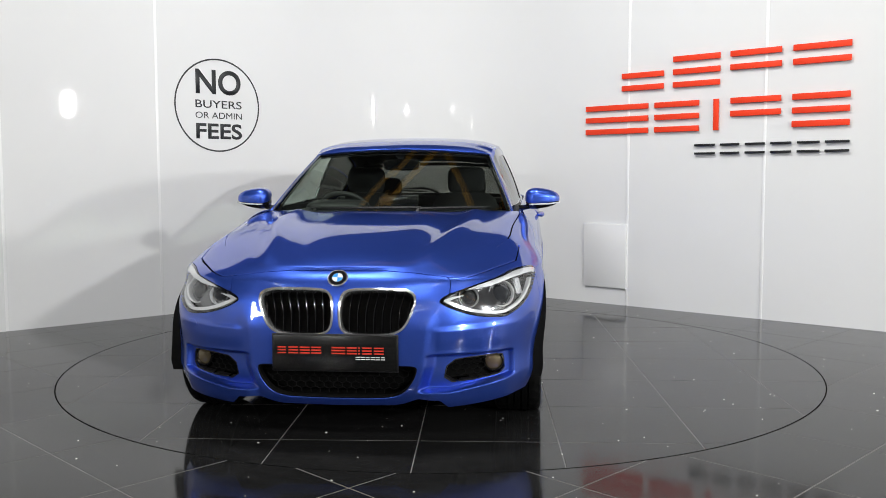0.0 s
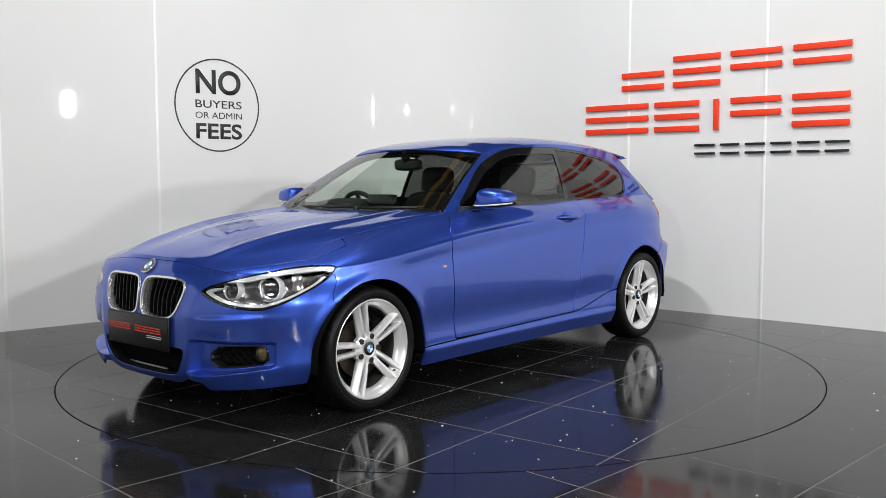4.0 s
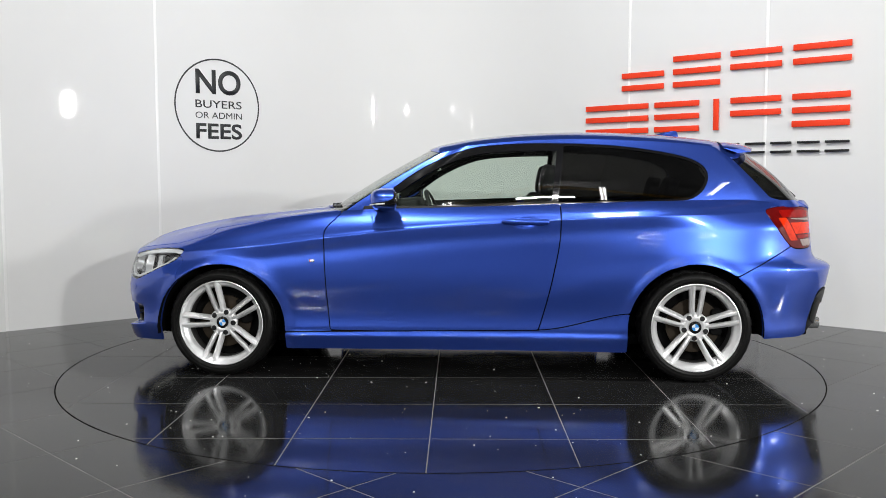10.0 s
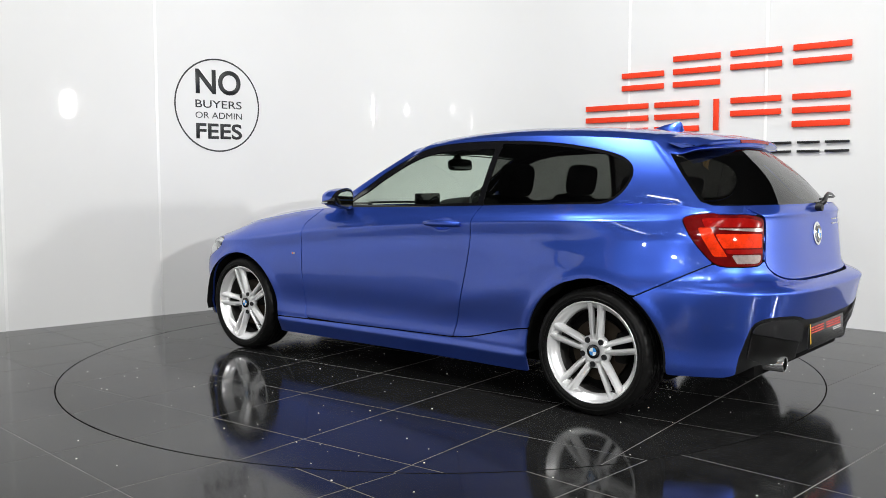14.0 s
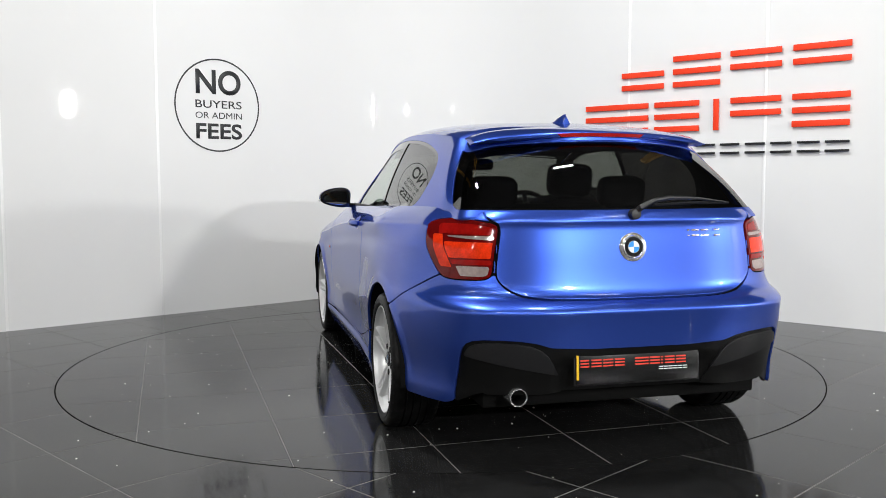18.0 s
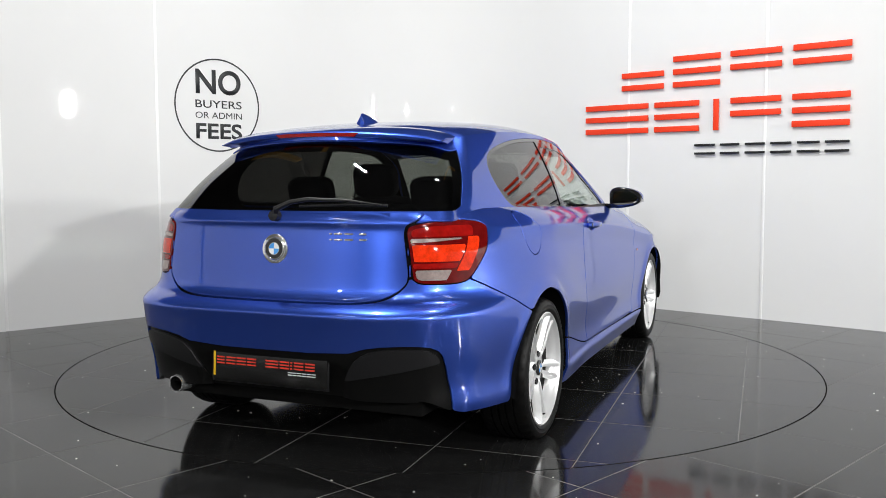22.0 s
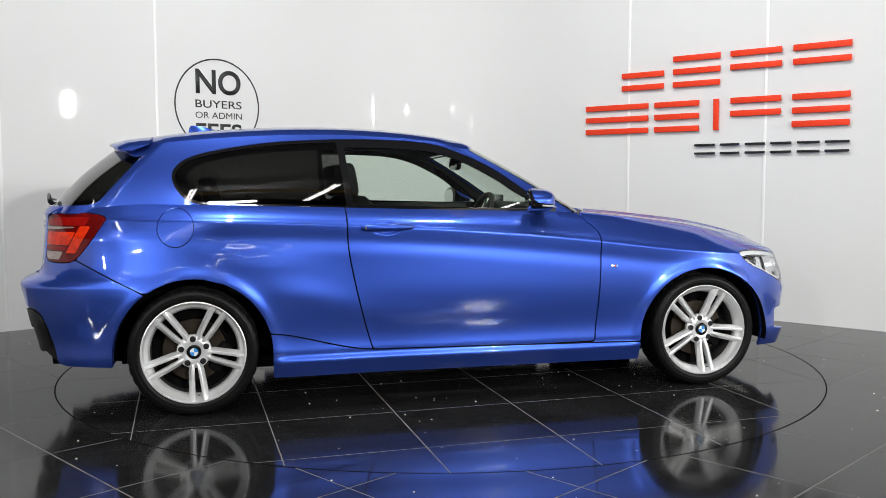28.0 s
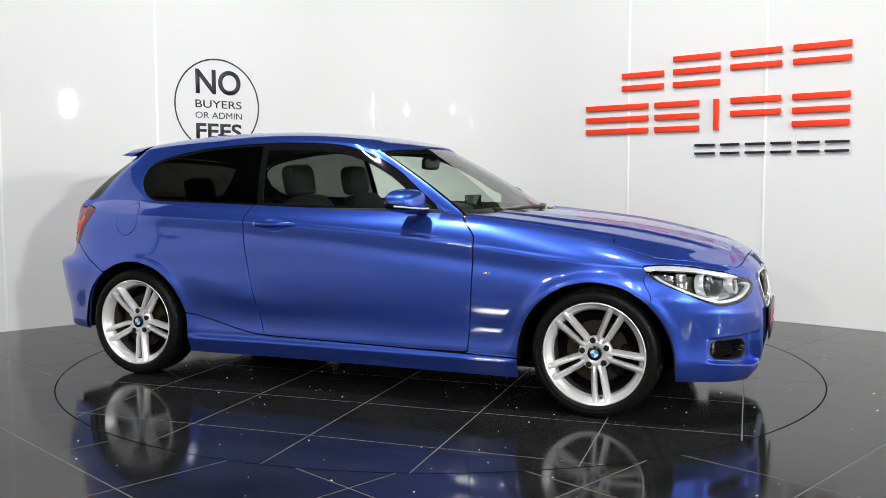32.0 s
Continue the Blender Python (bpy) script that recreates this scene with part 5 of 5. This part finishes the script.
    bm.faces.new(rows[-1][::-1])
    bmesh.ops.recalc_face_normals(bm, faces=bm.faces)
    sp = part("roof_spoiler", bm, PAINT, car)
    bm = bmesh.new()
    rows = []
    for y in np.linspace(-0.2, 0.2, 21):
        q = abs(y) / 0.545
        xt, zt = -1.788 + 0.086 * q ** 2.4 - 0.0025, 1.335 - 0.032 * q ** 2 - 0.007
        h = 0.0 if abs(y) > 0.199 else 0.016
        rows.append([bm.verts.new((xt + dx, y, zt - dz)) for dx, dz in ((0.008, 0), (0, 0.001), (0, h), (0.008, h + 0.001))])
    for a, b in zip(rows, rows[1:]):
        for i in range(3):
            bm.faces.new((a[i], a[i + 1], b[i + 1], b[i]))
    bmesh.ops.recalc_face_normals(bm, faces=bm.faces)
    part("brake_light", bm, RED_LENS, sp, "slim red high-level brake light")
    # fin aerial
    bm = bmesh.new()
    rows = []
    for x, h, w in ((-1.215, 0.002, 0.014), (-1.245, 0.020, 0.028), (-1.285, 0.038, 0.030), (-1.325, 0.052, 0.025), (-1.355, 0.062, 0.014), (-1.375, 0.063, 0.009), (-1.384, 0.045, 0.020), (-1.392, 0.0, 0.026)):
        base = float(ROOF(x)) - 0.004
        rows.append([bm.verts.new((x, yy * w, base + zz * h * 0.78)) for yy, zz in ((-1.2, 0), (-0.75, 0.3), (-0.28, 0.85), (0, 1.0), (0.28, 0.85), (0.75, 0.3), (1.2, 0))])
    for a, b in zip(rows, rows[1:]):
        for i in range(6):
            bm.faces.new((a[i], a[i + 1], b[i + 1], b[i]))
    bmesh.ops.recalc_face_normals(bm, faces=bm.faces)
    part("aerial_fin", bm, PAINT, car, "blue shark-fin aerial")
    # rear wiper
    w = part("rear_wiper", tube([(-2.128, -0.005, 0.995), (-2.15, -0.02, 1.018), (-2.14, -0.08, 1.045), (-2.128, -0.15, 1.056), (-2.10, -0.30, 1.052), (-2.075, -0.44, 1.036)], [0.014, 0.013, 0.010, 0.009, 0.006, 0.003], 8), BLACK_PLASTIC, car, "black rear wiper arm", m=pose(0.026, 0, 0))
    part("wiper_pivot", lathe([(0.0, 0.0), (0.022, 0.0), (0.020, 0.03), (0.0, 0.034)], 20, axis="X", m=pose(-2.118, -0.004, 0.992, 0, 0, 180)), BLACK_PLASTIC, w)
    part("blade", tube([(-2.105, -0.10, 1.028), (-2.085, -0.30, 1.035), (-2.06, -0.46, 1.032)], 0.006, 6), BLACK_PLASTIC, w)


def build_mirror(car, s):
    """A door mirror: painted cap on the front of a black housing, glass set in its flat back."""
    def f(v, e=0.62):
        return math.copysign(abs(v) ** e, v)

    def place(y, xx, zz, grow):
        u = (y + 1) / 2
        up, down = 0.071 * (1 - 0.42 * u ** 2.5), 0.069 * (1 - 0.50 * u ** 1.4)
        deep = 0.098 * xx if xx > 0 else -0.046 * abs(xx) ** 0.25
        return (0.385 + deep * grow - 0.035 * u, 0.876 + 0.102 * grow * y, 1.014 + zz * grow * (up if zz > 0 else down))

    def shell(lo, hi, grow=1.0):
        bm = bmesh.new()
        rows = []
        for i in range(19):
            a = -math.pi / 2 + math.pi * i / 18
            rows.append([])
            for j in range(33):
                b = lo + (hi - lo) * j / 32
                rows[-1].append(bm.verts.new(place(f(math.sin(a)), f(math.cos(a)) * f(math.cos(b)), f(math.cos(a)) * f(math.sin(b)), grow)))
        for p, q in zip(rows, rows[1:]):
            for i in range(32):
                bm.faces.new((p[i], p[i + 1], q[i + 1], q[i]))
        bmesh.ops.remove_doubles(bm, verts=bm.verts, dist=1e-5)
        bmesh.ops.recalc_face_normals(bm, faces=bm.faces)
        return bm if s > 0 else flip(bm)

    def pane():
        bm = bmesh.new()
        rings = []
        for back in (0.0, 0.006):
            ring = []
            for j in range(40):
                b = 2 * math.pi * j / 40
                x, y, z = place(0.76 * f(math.cos(b)), -1.0, 0.74 * f(math.sin(b)), 0.965)
                ring.append(bm.verts.new((x + 0.003 - back, y, z)))
            rings.append(ring)
        bm.faces.new(rings[0])
        bm.faces.new(list(reversed(rings[1])))
        for j in range(40):
            k = (j + 1) % 40
            bm.faces.new((rings[0][j], rings[1][j], rings[1][k], rings[0][k]))
        bmesh.ops.recalc_face_normals(bm, faces=bm.faces)
        return bm if s > 0 else flip(bm)
    body = part("door_mirror", shell(-math.pi, math.pi, 0.965), BLACK_GLOSS, car, "blue door mirror with a black base")
    part("cap", shell(-0.20, math.pi * 0.53), PAINT, body, "blue painted cap")
    ind = tube([(0.480, 0.80, 0.985), (0.475, 0.86, 0.986), (0.457, 0.925, 0.990), (0.418, 0.972, 0.996), (0.37, 0.977, 0.999)], 0.0045, 6)
    part("indicator", ind if s > 0 else flip(ind), LAMP_SILVER, body, "slim clear indicator strip")
    part("mirror_glass", pane(), MIRROR, body, "mirror glass")
    arm = tube([(0.44, 0.70, 0.960), (0.43, 0.75, 0.964), (0.40, 0.81, 0.972), (0.39, 0.84, 0.980)], [0.035, 0.028, 0.024, 0.03], 10, flat=0.6)
    part("foot", arm if s > 0 else flip(arm), BLACK_GLOSS, body)


def build_fittings(car):
    for s, door in ((1, DOORS[0]), (-1, DOORS[1])):
        pts, rs = [], []
        for x, o, r in ((-0.274, 0.006, 0.008), (-0.30, 0.018, 0.014), (-0.36, 0.029, 0.0180), (-0.43, 0.031, 0.0190), (-0.50, 0.022, 0.0180), (-0.530, 0.008, 0.013)):
            p, n = body_at(l_at(x), 0.895)
            pts.append(Vector((x, float(HALF(x)) - 0.012 + o, 0.894)))
            rs.append(r)
        h = tube(pts, rs, 10)
        part("door_handle", h if s > 0 else flip(h), PAINT, door, "body-coloured pull handle")
        if s < 0:
            k = lathe([(0.0, 0.0), (0.011, 0.0), (0.011, 0.004), (0.0, 0.005)], 18, m=pose(-0.507, 0.880, 0.894))
            part("key_lock", flip(k), SATIN, door)
        chip = box(0.036, 0.004, 0.014, bevel=0.001)
        p, n = body_at(l_at(0.812), 0.672)
        chip.transform(face_pose(p + n * 0.002, n))
        part("wing_badge", chip if s > 0 else flip(chip), SATIN, car, "small tricolour wing badge")
        for dx, mt in ((-0.012, BLUE_ROUNDEL), (-0.006, PLATE_RED)):
            c2 = box(0.006, 0.002, 0.012)
            c2.transform(face_pose(p + n * 0.004 + Vector((-dx, 0, 0)), n))
            part("badge_stripe", c2 if s > 0 else flip(c2), mt, car)
        build_mirror(car, s)
    # front wipers
    for pts in ([(0.72, -0.42, 0.966), (0.80, -0.20, 0.972), (0.83, 0.10, 0.974), (0.81, 0.18, 0.975)], [(0.80, 0.18, 0.969), (0.77, 0.36, 0.973), (0.69, 0.56, 0.973)]):
        w = part("front_wiper", tube(chaikin(pts, 2, False), 0.007, 6), BLACK_PLASTIC, car, "black windscreen wiper")
        part("blade", tube([Vector(q) + Vector((-0.03, 0.02, 0.004)) for q in chaikin(pts, 2, False)], 0.005, 6), BLACK_PLASTIC, w)
        part("wiper_pivot", lathe([(0.0, 0.0), (0.017, 0.0), (0.015, 0.02), (0.0, 0.024)], 14, axis="Z", m=pose(*pts[0][:2], pts[0][2] - 0.012)), BLACK_PLASTIC, w)


LAMP_GREY = mat("smoked_lamp_housing", (0.20, 0.20, 0.205), 0.16, 0.8, grain=0.2, grain_scale=80)
LAMP_SILVER = mat("bright_lamp_silver", (0.86, 0.87, 0.88), 0.22, 0.35, coat=0.6)
PROJECTOR = mat("dark_projector_glass", (0.03, 0.032, 0.036), 0.03, coat=1.0)
FOG_GLASS = mat("amber_tinted_glass", (0.13, 0.10, 0.05), 0.1, 0.4, coat=1.0)
MESH_BLACK = mat("matt_black_mesh", (0.003, 0.003, 0.003), 0.7, ior=1.2, grain=0.2)
MIRROR = mat("mirror_silver", (0.9, 0.9, 0.9), 0.01, 1.0)
BLACK_GLOSS2 = mat("satin_black_vent", (0.004, 0.004, 0.004), 0.35, ior=1.3, grain=0.2, grain_scale=400)
build_front(CAR)
for side in (1, -1):
    build_headlamp(CAR, side)
    build_kidney(CAR, side)
build_tail(CAR)
build_fittings(CAR)


# ---- the car: cabin ----
def cushion(sx, sy, sz, x, y, z, rx=0, ry=0, bulge=0.35):
    """A padded block: a cube subdivided and rounded."""
    bm = bmesh.new()
    bmesh.ops.create_cube(bm, size=1)
    bmesh.ops.subdivide_edges(bm, edges=bm.edges, cuts=5, use_grid_fill=True)
    for v in bm.verts:
        c = v.co * 2
        n = (abs(c.x) ** 4.5 + abs(c.y) ** 4.5 + abs(c.z) ** 4.5) ** (1 / 4.5)
        m_ = max(abs(c.x), abs(c.y), abs(c.z))
        c = c * (m_ / n)
        v.co = Vector((c.x * sx / 2, c.y * sy / 2, c.z * sz / 2))
    bm.transform(pose(x, y, z, rx, ry))
    return bm


def build_cabin(car):
    for s in (1, -1):
        st = part("front_seat", cushion(0.16, 0.48, 0.62, -0.42, 0.355 * s, 0.74, 0, -16), FABRIC, car, "black cloth bucket seat")
        part("headrest", cushion(0.10, 0.26, 0.19, -0.545, 0.355 * s, 1.125, 0, -10), FABRIC, st)
        for d in (-0.06, 0.06):
            part("headrest_post", tube([(-0.51, 0.355 * s + d, 0.98), (-0.545, 0.355 * s + d, 1.10)], 0.006, 6), SATIN, st)
        part("seat_base", cushion(0.52, 0.50, 0.2, -0.12, 0.355 * s, 0.45), FABRIC, st)
        part("rear_headrest", cushion(0.08, 0.24, 0.15, -1.28, 0.33 * s, 1.07, 0, -14), FABRIC, car)
        tr_ = box(0.9, 0.03, 0.3, 0.08, 0.725 * s, 0.83, bevel=0.012)
        part("door_card", tr_, CABIN, car)
    part("rear_bench", cushion(0.18, 1.2, 0.6, -1.18, 0, 0.72, 0, -18), FABRIC, car, "black cloth rear bench")
    part("parcel_shelf", box(0.55, 1.15, 0.03, -1.62, 0, 0.965, bevel=0.01), CABIN, car)
    dash = part("dashboard", cushion(0.5, 1.42, 0.30, 0.60, 0, 0.80, 0, 4), CABIN, car, "black soft-touch dashboard")
    part("cowl_hood", cushion(0.24, 0.36, 0.11, 0.40, -0.36, 0.95, 0, 6), CABIN, dash)
    part("console_screen", box(0.02, 0.24, 0.10, 0.42, 0.02, 0.99, bevel=0.006), BLACK_GLOSS, dash)
    m = pose(0.19, -0.36, 0.88, 0, -66, 0)
    bm = bmesh.new()
    ring = [m @ Vector((0.182 * math.cos(a), 0.182 * math.sin(a), 0)) for a in np.linspace(0, 2 * math.pi, 37)]
    tube(ring, 0.0155, 8, bm, cap=False)
    wheel = part("steering_wheel", bm, CABIN, car, "black leather steering wheel")
    part("boss", lathe([(0.0, -0.03), (0.075, -0.03), (0.07, 0.02), (0.0, 0.03)], 28, axis="Z", m=m), CABIN, wheel)
    for a in (0, 180, 270):
        part("wheel_spoke", box(0.11, 0.035, 0.014, 0.115, 0, 0, bevel=0.005), SATIN, wheel, m=m @ pose(0, 0, 0, 0, 0, a))
    rv = part("rear_view_mirror", cushion(0.035, 0.23, 0.075, 0.155, 0, 1.225, 0, 6), BLACK_GLOSS, car, "black rear-view mirror")
    part("mirror_mount", tube([(0.16, 0, 1.25), (0.185, 0, 1.278)], [0.02, 0.03], 10), BLACK_PLASTIC, rv)
    part("cabin_floor", box(2.9, 1.3, 0.04, -0.5, 0, 0.30), DARK_INSIDE, car)


build_cabin(CAR)


# ---- signs and fittings on the walls ----
ALONG_A, ALONG_B = Vector((-0.757, -0.653)).normalized(), Vector((0.757, -0.653)).normalized()


def wall_pose(side, s, z):
    """On the wall's face, s metres from the corner; x runs to the viewer's right, -y comes out of the wall."""
    u = ALONG_A if side == "a" else ALONG_B
    q = CORNER + u * s
    ang = math.degrees(math.atan2(u.y, u.x)) + (180 if side == "a" else 0)
    return pose(q.x, q.y, z, 0, 0, ang)


def words(text, width, height, bold=0.0, thick=0.001):
    """Lettering as a mesh, fitted to a width and height, centred on the origin in x and z."""
    c = bpy.data.curves.new("lettering", "FONT")
    c.body, c.offset, c.extrude, c.resolution_u = text, bold, 0.0, 6
    ob = new("lettering", c)
    me = bpy.data.meshes.new_from_object(ob.evaluated_get(bpy.context.evaluated_depsgraph_get()))
    bpy.data.objects.remove(ob)
    bpy.data.curves.remove(c)
    bm = bmesh.new()
    bm.from_mesh(me)
    bpy.data.meshes.remove(me)
    xs, ys = [v.co.x for v in bm.verts], [v.co.y for v in bm.verts]
    x0, x1, y0, y1 = min(xs), max(xs), min(ys), max(ys)
    for v in bm.verts:
        v.co = Vector(((v.co.x - (x0 + x1) / 2) * width / (x1 - x0), 0, (v.co.y - (y0 + y1) / 2) * height / (y1 - y0)))
    ext = bmesh.ops.extrude_face_region(bm, geom=list(bm.faces))
    for v in [g for g in ext["geom"] if isinstance(g, bmesh.types.BMVert)]:
        v.co.y -= thick
    bmesh.ops.recalc_face_normals(bm, faces=bm.faces)
    return bm


def build_round_sign():
    m = wall_pose("a", 2.462, 1.774)
    sign = thing("wall_sign", "round charcoal vinyl sign about fees on the white wall", "sign", m=m)
    part("ring", lathe([(0.386, -0.0005), (0.386, -0.0022), (0.399, -0.0022), (0.399, -0.0005)], 96), VINYL, sign, m=pose(0.0, 0, 0))
    for text, z, w, h, b in (("NO", 1.972, 0.424, 0.212, 0.022), ("BUYERS", 1.783, 0.434, 0.066, 0.004), ("OR ADMIN", 1.687, 0.438, 0.054, 0.0), ("FEES", 1.552, 0.432, 0.134, 0.022)):
        part("lettering", words(text, w, h, b, 0.0014), VINYL, sign, m=pose(0.008, -0.0006, z - 1.774), flat=True)


def build_brand_sign():
    m = wall_pose("b", 0.0, 0.0)
    sign = thing("wall_lettering", "raised red and black sign bars on the white wall", "sign", m=m)
    # each character is kept as plain bars at the heights of its level strokes: start, end, levels (0 foot, 1 middle, 2 top; None: upright)
    rows = (("red", SIGN_RED, 1.900, 2.160, 0.046, ((2.214, 2.611, (0, 1)), (2.699, 3.112, (0, 1, 2)), (3.199, 3.611, (1, 2)), (3.701, 4.128, (1, 2)))),
            ("red", SIGN_RED, 1.530, 1.785, 0.046, ((1.85, 2.47, (0, 1, 2)), (2.532, 2.935, (0, 1, 2)), (3.063, 3.106, None), (3.207, 3.613, (1, 2)), (3.702, 4.128, (0, 1, 2)))),
            ("black", SIGN_BLACK, 1.333, 1.420, 0.018, ((2.904, 3.08, (0, 2)), (3.126, 3.286, (0, 2)), (3.334, 3.493, (0, 2)), (3.54, 3.701, (0, 2)), (3.747, 3.915, (0, 2)), (3.955, 4.131, (0, 2)))))
    for name, mt, z0, z1, h, spans in rows:
        for a, b, levels in spans:
            if levels is None:
                part("%s_bar" % name, box(b - a, 0.018, z1 - z0, (a + b) / 2, -0.022, (z0 + z1) / 2, bevel=0.0015), mt, sign)
                zs = [z0 + h]
            else:
                zs = [z0 + h / 2 + k * (z1 - z0 - h) / 2 for k in levels]
                for z in zs:
                    part("%s_bar" % name, box(b - a, 0.018, h, (a + b) / 2, -0.022, z, bevel=0.0015), mt, sign)
            part("spacer", box(0.02, 0.016, 0.016, (a + b) / 2, -0.007, zs[0]), SEAM, sign)


def build_hatch():
    h = part("wall_hatch", box(0.43, 0.022, 0.575, 0, -0.011, 0, bevel=0.003), WALL, m=wall_pose("b", 2.055, 0.44))
    tagged(h, "white square access hatch standing proud of the wall", "hatch")


build_round_sign()
build_brand_sign()
build_hatch()


def build_specks():
    """Crumbs of grit and dried drops lying about on the floor."""
    rnd = random.Random(7)
    for target, n, r0, r1, name in ((FLOOR, 300, R_DISC + 0.05, 4.6, "grit"), (TURNTABLE, 240, 0.3, R_DISC - 0.05, "grit")):
        bm = bmesh.new()
        made = 0
        while made < n:
            a, r = rnd.uniform(0, 2 * math.pi), math.sqrt(rnd.uniform(r0 * r0, r1 * r1))
            x, y = r * math.cos(a), r * math.sin(a)
            if target is FLOOR and (y > 3.4 - 0.86 * abs(x) or y < -4.2):
                continue
            size = rnd.choice((0.0016, 0.0022, 0.0022, 0.003, 0.0045))
            bmesh.ops.create_icosphere(bm, subdivisions=1, radius=1, matrix=pose(x, y, size * 0.3, 0, 0, rnd.uniform(0, 90)) @ Matrix.Diagonal((size, size * rnd.uniform(0.6, 1.5), size * 0.5, 1)))
            made += 1
        tagged(part(name, bm, GRIT, target), "pale specks of grit scattered on the tiles", kind="stuff")


GRIT = mat("pale_grit", (0.75, 0.74, 0.7), 0.7)
build_specks()


# ---- what turns ----
TURN = [(0, -95.9), (1, -104.15), (2, -112.9), (3, -121.65), (4, -130.5), (5, -139.5), (6, -148.5), (7, -157.5), (8, -166.5), (9, -175.5), (10, -184.45), (11, -193.45),
        (12, -202.4), (13, -211.25), (14, -220.05), (15, -229.0), (16, -238.0), (17, -247.1), (18, -256.25), (19, -265.5), (20, -274.75), (21, -283.95), (22, -293.1), (23, -302.25),
        (24, -311.3), (25, -320.4), (26, -329.4), (27, -338.3), (28, -347.2), (29, -356.15), (30, -364.95), (31, -373.7), (32, -382.35)]


def motions():
    walk(TURNTABLE, [(t, pose(0, 0, 0, 0, 0, a)) for t, a in TURN])
    walk(CAR, [(t, pose(0, 0, 0, 0, 0, a) @ pose(-CAR_X, -CAR_Y, 0)) for t, a in TURN])


motions()
